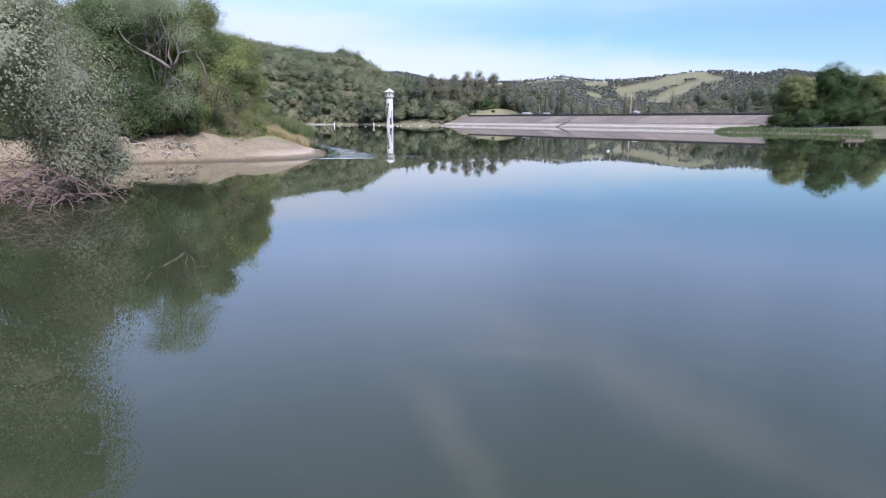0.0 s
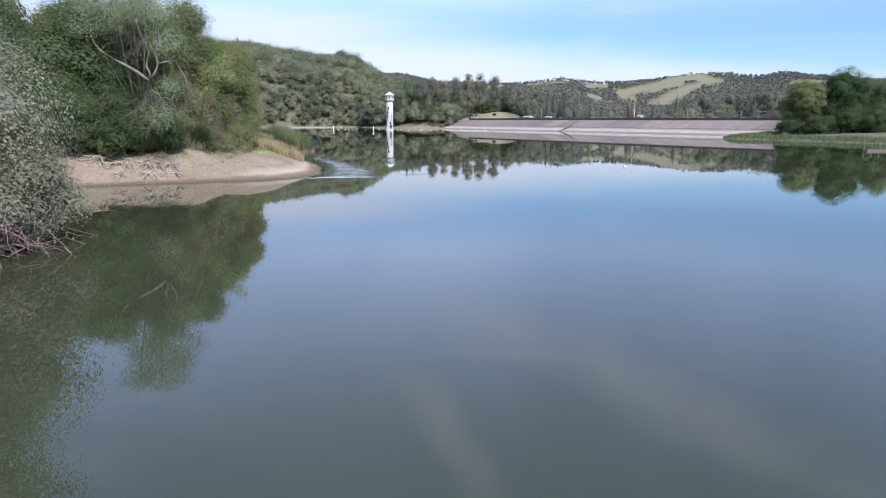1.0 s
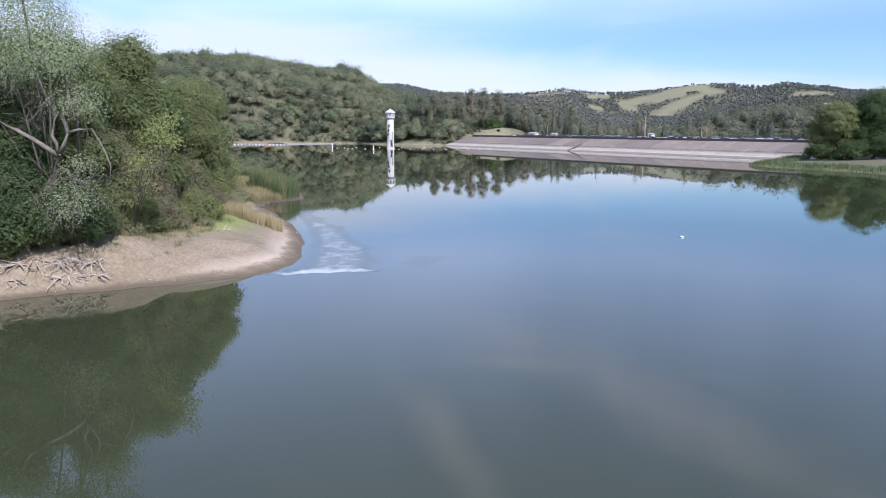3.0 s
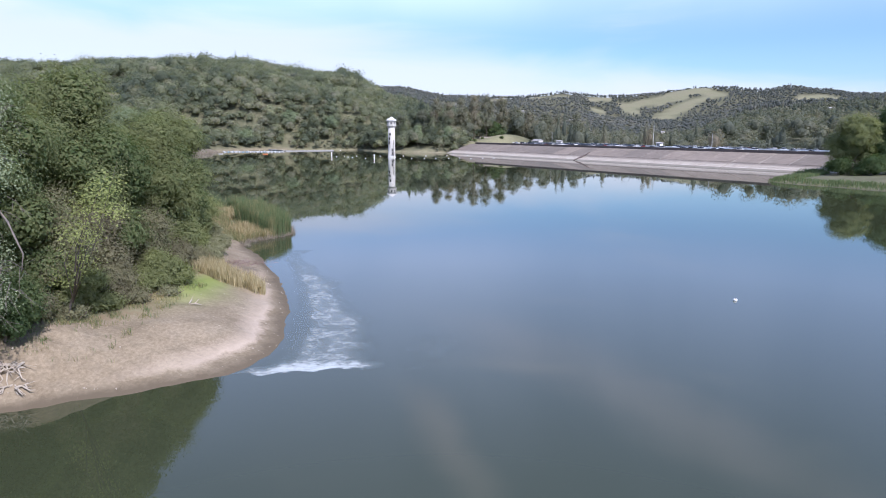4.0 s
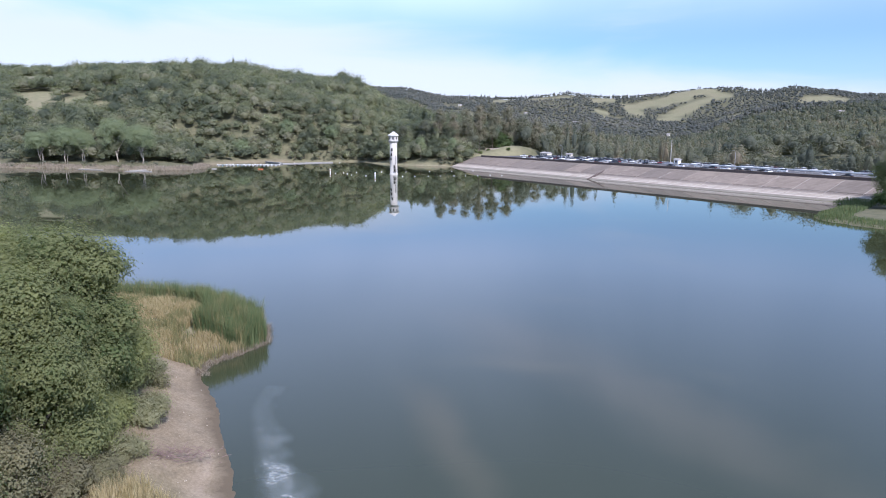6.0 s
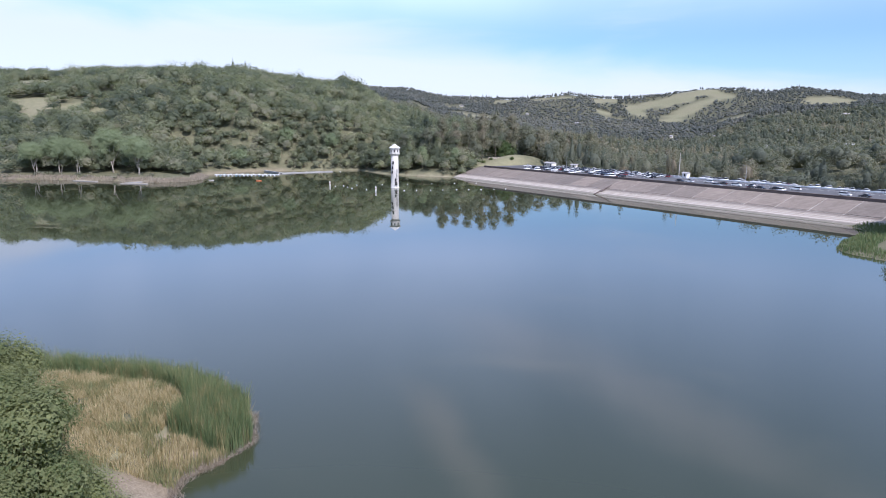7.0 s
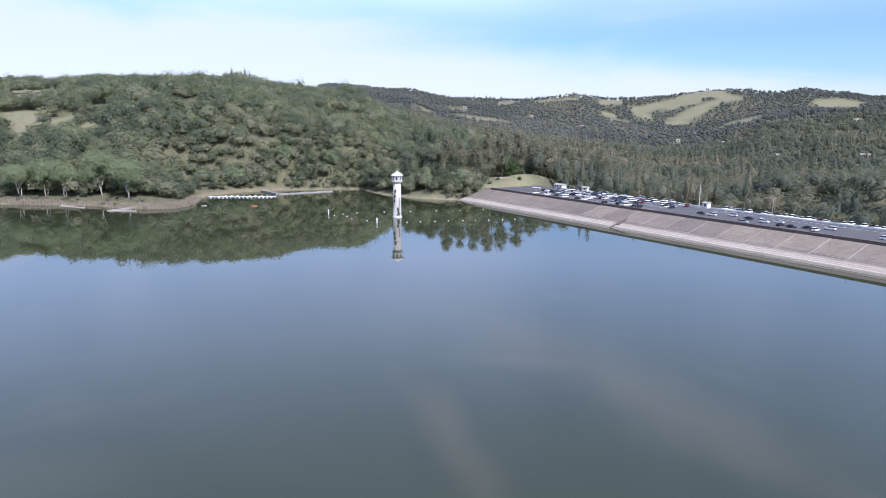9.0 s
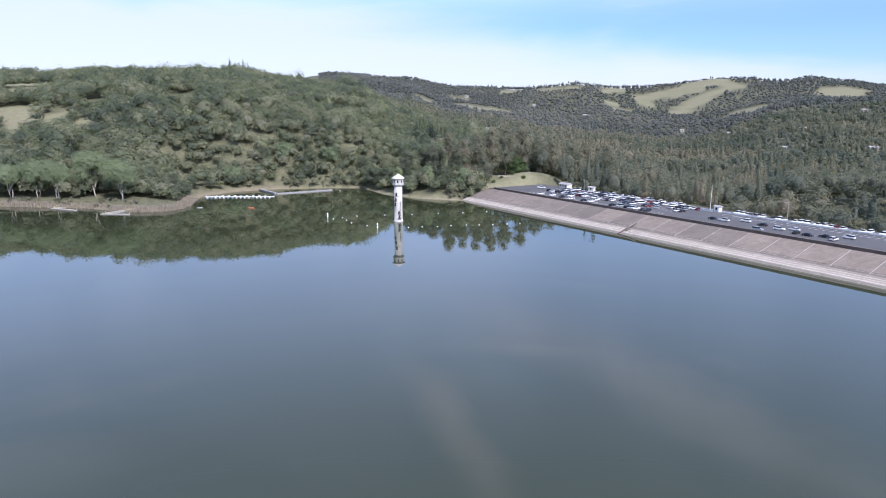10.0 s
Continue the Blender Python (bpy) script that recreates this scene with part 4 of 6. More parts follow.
def make_car(shape, colour, label, group):
    body_o, cabin_o, half = CAR_SHAPES[shape]
    car = holder("car" if shape != "pickup" else "pickup_truck", Matrix(), label, "car" if shape != "pickup" else "pickup truck", group)
    bm = bmesh.new()
    side_solid(bm, body_o, half, 0.06)
    bmesh.ops.bevel(bm, geom=list(bm.edges), offset=0.05, segments=1, affect="EDGES")
    part("body", bm, CAR_PAINTS[colour], car)
    bm = bmesh.new()
    side_solid(bm, cabin_o, half - 0.07, 0.17)
    cabin = part("glazing", bm, M_GLASS, car)
    (xa, za), (xb, zb) = cabin_o[1], cabin_o[2]
    bm = bmesh.new()
    box(bm, xa - 0.02, xb + 0.02, -half + 0.22, half - 0.22, max(za, zb) - 0.03, max(za, zb) + 0.04, 0.02)
    part("roof", bm, CAR_PAINTS[colour], car)
    axle = 0.62 * body_o[-1][0]
    tyre_me = rim_me = None
    for x in (axle, -axle):
        for sgn in (-1, 1):
            if tyre_me is None:
                bm = bmesh.new()
                lathe(bm, [(0.20, -0.10), (0.33, -0.11), (0.36, -0.06), (0.36, 0.06), (0.33, 0.11), (0.20, 0.10)], 12)
                t = part("tyre", bm, M_TYRE, car)
                bm = bmesh.new()
                lathe(bm, [(0.06, -0.115), (0.21, -0.10), (0.21, 0.10), (0.06, 0.115)], 10)
                r = part("rim", bm, M_RIM, t)
                tyre_me, rim_me = t.data, r.data
            else:
                t = new("tyre", tyre_me)
                t.parent = car
                r = new("rim", rim_me)
                r.parent = t
            t.matrix_basis = pose(x, sgn * (half - 0.08), 0.36, 90, 0, 0)
    for nm, x, zz, m in (("headlight", body_o[-2][0], body_o[-2][1] + 0.12, M_LAMP_W), ("tail_light", body_o[0][0], body_o[1][1] - 0.12, M_LAMP_R)):
        me0 = None
        for sgn in (-1, 1):
            if me0 is None:
                bm = bmesh.new()
                box(bm, -0.06, 0.06, -0.17, 0.17, -0.07, 0.07, 0.02)
                o = part(nm, bm, m, car)
                me0 = o.data
            else:
                o = new(nm, me0)
                o.parent = car
            o.matrix_basis = pose(x, sgn * (half - 0.24), zz)
    return car


GROUP_CARS = "cars in the car park"
PROTO = []
for shape, colour, wgt in (("sedan", "white", 5), ("suv", "white", 6), ("sedan", "silver", 4), ("suv", "black", 2), ("sedan", "black", 3), ("suv", "silver", 3), ("sedan", "dark blue", 2), ("sedan", "dark red", 1), ("pickup", "white", 1)):
    word = {"sedan": "saloon car", "suv": "sport utility car", "pickup": "pickup truck"}[shape]
    PROTO += [[shape, colour, f"{colour} {word} parked on the asphalt car park", None]] * wgt
MADE = {}
rng_c = random.Random(12)


def put_car(m, which=None):
    e = which or PROTO[rng_c.randrange(len(PROTO))]
    key = (e[0], e[1], e[2])
    if key not in MADE:
        MADE[key] = make_car(e[0], e[1], e[2], GROUP_CARS if "car park" in e[2] else "")
        MADE[key].matrix_basis = m @ Matrix.Scale(0.87, 4)
        return MADE[key]
    return copy_thing(MADE[key], m)


WHITES = [e for e in PROTO if e[1] == "white" and e[0] != "pickup"]
for i in range(67):  # the row behind the guard rail
    if rng_c.random() < 0.9:
        put_car(on_dam(93.4 + i * 2.4, 116.6 + rng_c.uniform(-0.3, 0.3), CREST, rng_c.choice((90, -90)) + rng_c.uniform(-2, 2)), WHITES[rng_c.randrange(len(WHITES))] if rng_c.random() < 0.72 else None)
for n0, fill in ((87.0, 0.35), (93.2, 0.12), (99.6, 0.6), (105.0, 0.35), (111.6, 0.75), (118.0, 0.6)):  # the rows at the far end
    for i in range(39 if n0 < 115 else 34):
        if rng_c.random() < fill:
            put_car(on_dam(-14.4 + i * 2.4, n0 + rng_c.uniform(-0.3, 0.3), CREST, rng_c.choice((90, -90)) + rng_c.uniform(-2, 2)))
W_SUV = ["suv", "white", "white sport utility car parked on the asphalt car park", None]
B_SED = ["sedan", "black", "black saloon car parked on the asphalt car park", None]
for s, n, turn, which in ((108.4, 99.5, 185, W_SUV), (117.6, 96.6, 182, B_SED), (126.5, 93.2, 5, None), (130.2, 97.5, 184, ["sedan", "white", "white saloon car parked on the asphalt car park", None]), (149.0, 89.2, 95, W_SUV),
                          (150.0, 97.8, 183, W_SUV), (102.6, 93.2, 184, W_SUV), (97.5, 93.0, 3, B_SED), (139.4, 90.0, 4, B_SED), (144.2, 92.4, 182, B_SED), (134.6, 90.9, 92, B_SED), (122.7, 84.8, 2, None),
                          (172.0, 91.5, 4, W_SUV), (178.5, 92.0, 184, B_SED), (190.0, 93.0, 5, W_SUV), (205.0, 90.0, 184, None)):
    put_car(on_dam(s, n, CREST, turn), which)

# kiosk, picket fence, flag pole, lamp, booth at the far end
M_ROOF = plain("grey_roof", (0.30, 0.28, 0.27), (0.42, 0.40, 0.38), 1.0, 0.8)
M_STEEL = plain("galvanised_steel", (0.45, 0.45, 0.45), (0.6, 0.6, 0.6), 1.0, 0.45, 0.6, bump=0.05)
M_CREAM = plain("cream_wall", (0.62, 0.57, 0.50), (0.72, 0.68, 0.60), 0.6, 0.8)


def hut(name, m, w, dpt, h, label, category, wall=M_WHITE):
    o = holder(name, m, label, category)
    bm = bmesh.new()
    box(bm, -w / 2, w / 2, -dpt / 2, dpt / 2, -0.2, h, 0.02)
    part("wall", bm, wall, o)
    bm = bmesh.new()
    a = [bm.verts.new((x, y, z)) for x in (-w / 2 - 0.4, w / 2 + 0.4) for y, z in ((-dpt / 2 - 0.4, h), (0, h + 0.22 * dpt), (dpt / 2 + 0.4, h), (dpt / 2 + 0.4, h - 0.15), (-dpt / 2 - 0.4, h - 0.15))]
    for i in range(5):
        bm.faces.new((a[i], a[(i + 1) % 5], a[5 + (i + 1) % 5], a[5 + i]))
    bm.faces.new(a[:5])
    bm.faces.new(a[5:][::-1])
    part("roof", bm, M_ROOF, o)
    n = max(1, int(w / 2.2)) if w < 30 else 0
    for i in range(n):
        bm = bmesh.new()
        cx = -w / 2 + (i + 0.5) * w / n
        box(bm, cx - 0.45, cx + 0.45, -dpt / 2 - 0.03, -dpt / 2 + 0.03, 0.9, h - 0.4)
        win = part("window", bm, M_GLASS, o)
        bm = bmesh.new()
        box(bm, cx - 0.55, cx + 0.55, -dpt / 2 - 0.07, -dpt / 2 - 0.0, 0.78, 0.9)
        part("sill", bm, M_WHITE, win)
    return o


hut("kiosk", on_dam(84.5, 115.0, CREST), 2.6, 2.6, 2.5, "small white attendant kiosk with a pitched roof", "kiosk")
hut("entrance_building", on_dam(-24, 121, CREST, 0), 7, 4, 2.3, "low cream building with a grey pitched roof", "building", M_CREAM)
hut("booth", on_dam(-4, 123, CREST, 20), 3.4, 2.6, 2.2, "small cream booth at the edge of the car park", "booth", M_CREAM)
fence = holder("picket_fence", on_dam(72, 111.5, CREST), "white picket fence beside the kiosk", "fence")
bm = bmesh.new()
box(bm, -0.06, 0.06, -0.04, 0.04, 0, 1.3)
pk = part("picket", bm, M_WHITE, fence)
for i in range(1, 42):
    o = new("picket", pk.data)
    o.parent = fence
    o.matrix_basis = pose(i * 0.3, 0, 0)
for z in (0.35, 1.0):
    bm = bmesh.new()
    box(bm, 0, 12.4, 0.045, 0.1, z, z + 0.12)
    part("rail", bm, M_WHITE, fence)
pole = holder("flag_pole", Matrix.Translation((145.5, -4.0, CREST)), "tall bare pale flag pole on a concrete foot", "flag pole")
bm = bmesh.new()
lathe(bm, [(0.45, -0.1), (0.45, 0.3), (0.2, 0.35)], 14)
part("base", bm, M_JOINT, pole)
bm = bmesh.new()
lathe(bm, [(0.16, 0.3), (0.13, 5), (0.09, 12.2)], 10)
part("mast", bm, M_CREAM, pole, "cream painted mast")
bm = bmesh.new()
lathe(bm, [(0.02, 12.2), (0.14, 12.28), (0.14, 12.42), (0.02, 12.5)], 10)
part("ball", bm, M_STEEL, pole)


def street_lamp(m):
    o = holder("street_lamp", m, "grey steel street lamp with a single arm", "street lamp", "street lamps")
    bm = bmesh.new()
    lathe(bm, [(0.16, 0), (0.12, 0.5), (0.07, 8)], 10)
    part("post", bm, M_STEEL, o)
    bm = bmesh.new()
    tube(bm, [(0, 0, 7.9), (0.6, 0, 8.2), (1.5, 0, 8.2)], [0.05, 0.045, 0.04], 8)
    part("arm", bm, M_STEEL, o)
    bm = bmesh.new()
    box(bm, 1.3, 2.0, -0.16, 0.16, 8.12, 8.28, 0.05)
    part("lamp_head", bm, M_STEEL, o)
    return o


lamp0 = street_lamp(on_dam(3.2, 109.6, CREST, 200))
copy_thing(lamp0, on_dam(118, 113.4, CREST, 180))
put_car(on_dam(-29, 106, CREST, 30), ["pickup", "white", "white pickup truck parked on the asphalt car park", None])

# ---- the outlet tower ----
M_GRILLE = plain("dark_ironwork", (0.05, 0.045, 0.04), (0.11, 0.095, 0.08), 2.0, 0.6, 0.4)
tower = holder("tower", Matrix.Translation((0, 0, 0)), "pale round concrete outlet tower standing in the lake", "tower")
bm = bmesh.new()
lathe(bm, [(2.3, -2.2), (2.3, 0.35), (2.02, 0.5), (1.95, 6), (1.9, 16.6)], 40)
shaft = part("shaft", bm, M_TOWER, tower, smooth=True)
bm = bmesh.new()
for z in (3.9, 7.9, 11.9):
    lathe(bm, [(1.93, z), (1.99, z + 0.04), (1.99, z + 0.14), (1.92, z + 0.18)], 40)
part("shaft_band", bm, M_TOWER, shaft)
bm = bmesh.new()
lathe(bm, [(1.9, 16.2), (2.1, 16.5), (2.75, 17.3), (2.85, 17.35), (2.85, 17.75), (2.6, 17.8)], 8, spin=math.pi / 8)
part("gallery", bm, M_TOWER, tower, "flared gallery slab")
room = bmesh.new()
lathe(room, [(2.5, 17.75), (2.5, 20.3)], 8, spin=math.pi / 8)
room_ob = part("lantern_room", room, M_TOWER, tower, "octagonal room with arched windows")
bm = bmesh.new()
lathe(bm, [(3.15, 20.2), (3.2, 20.28), (3.2, 20.42), (0.12, 22.45), (0.05, 22.5)], 8, spin=math.pi / 8)
part("roof", bm, M_TOWER_ROOF, tower, "pale pyramid roof")
bm = bmesh.new()
box(bm, -0.38, 0.38, -0.05, 0.05, 0, 1.0)
lathe_arch = [(0.38 * math.cos(a), 1.0 + 0.38 * math.sin(a)) for a in np.linspace(0, math.pi, 9)]
f0 = [bm.verts.new((x, -0.05, z)) for x, z in lathe_arch]
f1 = [bm.verts.new((x, 0.05, z)) for x, z in lathe_arch]
bm.faces.new(f0)
bm.faces.new(f1[::-1])
for i in range(8):
    bm.faces.new((f0[i], f0[i + 1], f1[i + 1], f1[i]))
win_me = part("window", bm, M_DARK, room_ob, "dark arched window")
bm = bmesh.new()
for a, b in zip(np.linspace(0, math.pi, 9)[:-1], np.linspace(0, math.pi, 9)[1:]):
    box(bm, 0.44 * math.cos((a + b) / 2) - 0.07, 0.44 * math.cos((a + b) / 2) + 0.07, -0.1, 0.0, 1.0 + 0.44 * math.sin((a + b) / 2) - 0.07, 1.0 + 0.44 * math.sin((a + b) / 2) + 0.07)
box(bm, -0.5, -0.38, -0.1, 0, 0, 1.0)
box(bm, 0.38, 0.5, -0.1, 0, 0, 1.0)
box(bm, -0.55, 0.55, -0.13, 0, -0.1, 0.0)
frame_me = part("window_frame", bm, M_TOWER_ROOF, win_me)
for i in range(8):
    ang = i * 45 + 8
    o = win_me if i == 0 else new("window", win_me.data)
    if i:
        o.parent = room_ob
        ff = new("window_frame", frame_me.data)
        ff.parent = o
    o.matrix_basis = pose(0, 0, 0, 0, 0, ang - 8) @ pose(0, -2.31, 18.3)
# ladders, gate wheels and little balconies on the shaft
bm = bmesh.new()
for x in (-0.22, 0.22):
    box(bm, x - 0.03, x + 0.03, -2.16, -2.1, 0.6, 9.8)
for i in range(30):
    box(bm, -0.22, 0.22, -2.16, -2.11, 0.8 + i * 0.3, 0.84 + i * 0.3)
lad = part("ladder", bm, M_GRILLE, tower, "dark iron ladder")
lad.matrix_basis = pose(0, 0, 0, 0, 0, 34)


def balcony(z, turn, w, h):
    bm = bmesh.new()
    box(bm, -w / 2, w / 2, -2.75, -1.9, z, z + 0.12)
    for x in (-w / 2, 0, w / 2 - 0.05):
        box(bm, x, x + 0.05, -2.75, -2.7, z, z + h)
    for zz in (0.5, h):
        box(bm, -w / 2, w / 2, -2.75, -2.7, z + zz - 0.06, z + zz)
    o = part("balcony", bm, M_GRILLE, tower, "small dark iron balcony")
    o.matrix_basis = pose(0, 0, 0, 0, 0, turn)
    bm = bmesh.new()
    box(bm, -0.38, 0.38, -2.0, -1.85, z + 0.1, z + 1.5)
    d = part("hatch", bm, M_DARK, o)


balcony(1.6, 22, 1.6, 1.1)
balcony(3.4, 14, 0.7, 0.6)
balcony(7.4, -38, 1.1, 0.7)
balcony(9.6, -30, 0.9, 0.6)
balcony(12.2, -20, 0.8, 0.6)

# ---- trees, shrubs ----


def crown_mesh(name, rng, lobes, sprays, leaf, tone, material, per=9, spread=0.42, slim=0.62, droop=0.0, core=0.0):
    """Leaves in sprays over the lobes (centre, radii), denser and coarser ones inside."""
    vs, tn = [], []
    area = np.array([r[0] * r[1] + r[0] * r[2] + r[1] * r[2] for _, r in lobes])
    share = np.maximum(6, (sprays * area / area.sum()).astype(int))
    for (c, r), k in zip(lobes, share):
        c, r = np.array(c), np.array(r)
        lobe_tone = tone + rng.normal(0, 0.06)
        o = unit(rng, k)
        o[:, 2] = np.where(o[:, 2] < -0.55, -o[:, 2], o[:, 2])
        lump = 1 + 0.16 * np.sin(o[:, 0] * 5 + c[0]) * np.sin(o[:, 1] * 6 + c[1]) + 0.1 * np.sin(o[:, 2] * 9)
        p = c + o * r * rng.uniform(0.80, 1.05, (k, 1)) * lump[:, None]
        q = np.repeat(p, per, axis=0) + rng.normal(0, 1, (k * per, 3)) * np.array((spread, spread, spread * 0.7)) - np.array((0, 0, droop)) * rng.random((k * per, 1))
        vs.append(leaf_tris(rng, q, np.repeat(o, per, axis=0), np.full(len(q), leaf), slim, 0.35, 0.30))
        tn.append(np.repeat(lobe_tone + np.repeat(rng.normal(0, 0.05, k), per), 3))
        if core and leaf < 0.2:
            # the fill of leaves and twigs within
            m = k * 7
            o = unit(rng, m)
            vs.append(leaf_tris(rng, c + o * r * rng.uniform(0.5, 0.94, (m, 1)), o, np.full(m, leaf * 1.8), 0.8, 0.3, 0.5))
            # toned down slightly: the crown's inner shade put into leaf colour
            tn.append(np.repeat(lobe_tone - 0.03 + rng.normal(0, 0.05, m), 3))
    v = np.concatenate(vs)
    tri = [np.arange(len(v)).reshape(-1, 3)]
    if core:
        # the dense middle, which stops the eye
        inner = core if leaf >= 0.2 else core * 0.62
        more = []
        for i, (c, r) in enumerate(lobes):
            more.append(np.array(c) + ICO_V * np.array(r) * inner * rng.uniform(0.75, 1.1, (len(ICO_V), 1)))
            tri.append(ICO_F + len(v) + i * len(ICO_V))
        # darker still, the core's colour standing in for shade inside the crown
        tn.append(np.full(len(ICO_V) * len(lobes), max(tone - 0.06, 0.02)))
        v = np.concatenate([v] + more)
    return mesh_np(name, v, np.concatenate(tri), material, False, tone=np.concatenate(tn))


def tree(name, x, y, height, radius, seed, tone, label, category="tree", low=0.25, count=6, sprays=1500, leaf=0.16, bark=None, lean=(0, 0), thick=None, squash=1.0, per=9, spread=0.42, sink=0.1, droop=0.0, stems=1, group="", core=0.55, own_lobes=None, own_trunk=None, leaves=None):
    rng = np.random.default_rng(seed)
    z = float(land_height(np.array([x]), np.array([y]))[0])
    ob = holder(name, Matrix.Translation((x, y, max(z, -0.4) - sink)), label, category, group)
    bark = bark or M_BARK
    thick = thick or height * 0.022
    top, bot = height, height * low
    mid = (top + bot) / 2
    lobes = [((lean[0] * 0.6, lean[1] * 0.6, mid), (radius * 0.72, radius * 0.72, (top - bot) * 0.42 * squash))]
    for k in range(count):
        ang = 2 * math.pi * (k + rng.uniform(-0.3, 0.3)) / count
        lev = rng.uniform(0.05, 0.98)
        zz = bot + (top - bot) * (0.14 + 0.70 * lev)
        shape = math.sqrt(max(0.08, 1 - abs(2 * (0.14 + 0.7 * lev) - 0.9) ** 2))
        rr = radius * 0.62 * shape
        lr = radius * rng.uniform(0.34, 0.5)
        lobes.append(((lean[0] * zz / height + rr * math.cos(ang), lean[1] * zz / height + rr * math.sin(ang), zz), (lr, lr, min(lr * 0.95, (top - bot) * 0.36))))
    lobes.append(((lean[0], lean[1], top - radius * 0.5), (radius * 0.55, radius * 0.55, radius * 0.5)))
    if own_lobes:
        lobes = own_lobes
    for st in range(stems):
        bm = bmesh.new()
        a = 2 * math.pi * st / max(stems, 1)
        off = Vector((math.cos(a), math.sin(a), 0)) * (0.35 if stems > 1 else 0)
        pts = [Vector((0, 0, -0.35)) + off]
        for i in range(1, 6):
            f = i / 5
            pts.append(Vector((lean[0] * f * 0.8, lean[1] * f * 0.8, height * 0.72 * f)) + off * (1 + 2.2 * f) + Vector((rng.normal(0, 0.02 * height), rng.normal(0, 0.02 * height), 0)))
        if own_trunk:
            pts = [Vector(q) for q in own_trunk]
        tube(bm, pts, [thick * 1.5, thick, thick * 0.85, thick * 0.65, thick * 0.45, thick * 0.2], 9)
        part("trunk", bm, bark, ob, smooth=True)
    for c, r in lobes[1:8]:
        bm = bmesh.new()
        f = rng.uniform(0.35, 0.6)
        p0 = pts[0].lerp(pts[-1], f * 0.7)
        c = Vector(c)
        m = p0.lerp(c, 0.5) + Vector((rng.normal(0, 0.3), rng.normal(0, 0.3), rng.uniform(0, 0.5)))
        tube(bm, [p0, m, c, c + (c - m) * 0.35], [thick * 0.5, thick * 0.34, thick * 0.2, thick * 0.05], 6)
        part("limb", bm, bark, ob, smooth=True)
    crown = new("crown", crown_mesh("crown", rng, lobes, sprays, leaf, tone, leaves or M_LEAF, per, spread, droop=droop, core=core))
    crown.parent = ob
    return ob


POINT = "trees on the wooded point"
DARK_OAK = "dense dark green evergreen oak on the clay bank"
# the grey-barked cottonwood that forks over the bank
big = tree("cottonwood", 1.7, -326.0, 17.5, 5.4, 101, 0.84, "half-bare old cottonwood with a forked trunk on the bank", sprays=1900, leaf=0.060, thick=0.2, per=18, spread=0.5, core=0, group=POINT, bark=M_GREY_BARK, leaves=M_LEAF_GUM,
           own_trunk=[(0, 0, -0.4), (0.5, -0.7, 1.6), (1.5, -1.8, 3.6), (2.6, -3.0, 5.2), (3.4, -3.8, 6.3), (3.5, -3.9, 6.7)],
           own_lobes=[((0.6, -3.0, 12.4), (2.6, 2.2, 2.2)), ((3.8, -4.2, 12.6), (2.6, 2.2, 2.3)), ((-2.4, -2.6, 11.4), (2.2, 2.0, 1.7)), ((2.0, -3.4, 15.2), (2.7, 2.4, 2.2)), ((4.8, -3.6, 9.6), (1.6, 1.4, 1.2)), ((4.2, -4.4, 3.4), (1.3, 1.0, 1.5)), ((5.2, -4.4, 5.6), (0.9, 0.8, 0.7)), ((-0.4, -3.0, 16.4), (1.6, 1.6, 1.2))])
FORK = (3.4, -3.8, 6.3)
for pts, rad in (([FORK, (2.0, -4.0, 7.4), (0.4, -4.0, 8.2), (-1.2, -3.8, 9.6), (-2.6, -3.2, 11.4)], [0.17, 0.13, 0.10, 0.07, 0.03]), ([FORK, (4.4, -4.2, 7.8), (4.7, -4.3, 9.6), (4.4, -4.2, 12.5), (4.2, -4.0, 14.4)], [0.16, 0.12, 0.09, 0.06, 0.03]),
                 ([FORK, (3.3, -4.0, 7.6), (3.0, -3.8, 10.2), (2.2, -3.5, 13.0), (2.0, -3.4, 16.2)], [0.12, 0.10, 0.08, 0.06, 0.03]), ([(3.0, -3.4, 5.7), (4.2, -4.2, 5.2), (4.8, -4.6, 3.8), (5.0, -4.7, 2.0)], [0.1, 0.08, 0.05, 0.02]),
                 ([(4.4, -4.2, 7.8), (6.0, -4.4, 8.0), (6.8, -4.6, 6.8), (7.0, -4.6, 5.0)], [0.1, 0.07, 0.05, 0.02])):
    bm = bmesh.new()
    way, wide = [Vector(pts[0])], [rad[0]]
    for (p0, r0), (p1, r1) in zip(zip(pts, rad), zip(pts[1:], rad[1:])):
        kink = Vector((math.sin(p1[2] * 5.1), math.cos(p1[2] * 3.7), math.sin(p1[0] * 4.3) * 0.6)) * 0.26
        way += [Vector(p0).lerp(Vector(p1), 0.5) + kink, Vector(p1)]
        wide += [(r0 + r1) / 2, r1]
    tube(bm, way, wide, 9)
    part("limb", bm, M_GREY_BARK, big, "grey bare limb", smooth=True)
rng_t = np.random.default_rng(7)
bm = bmesh.new()
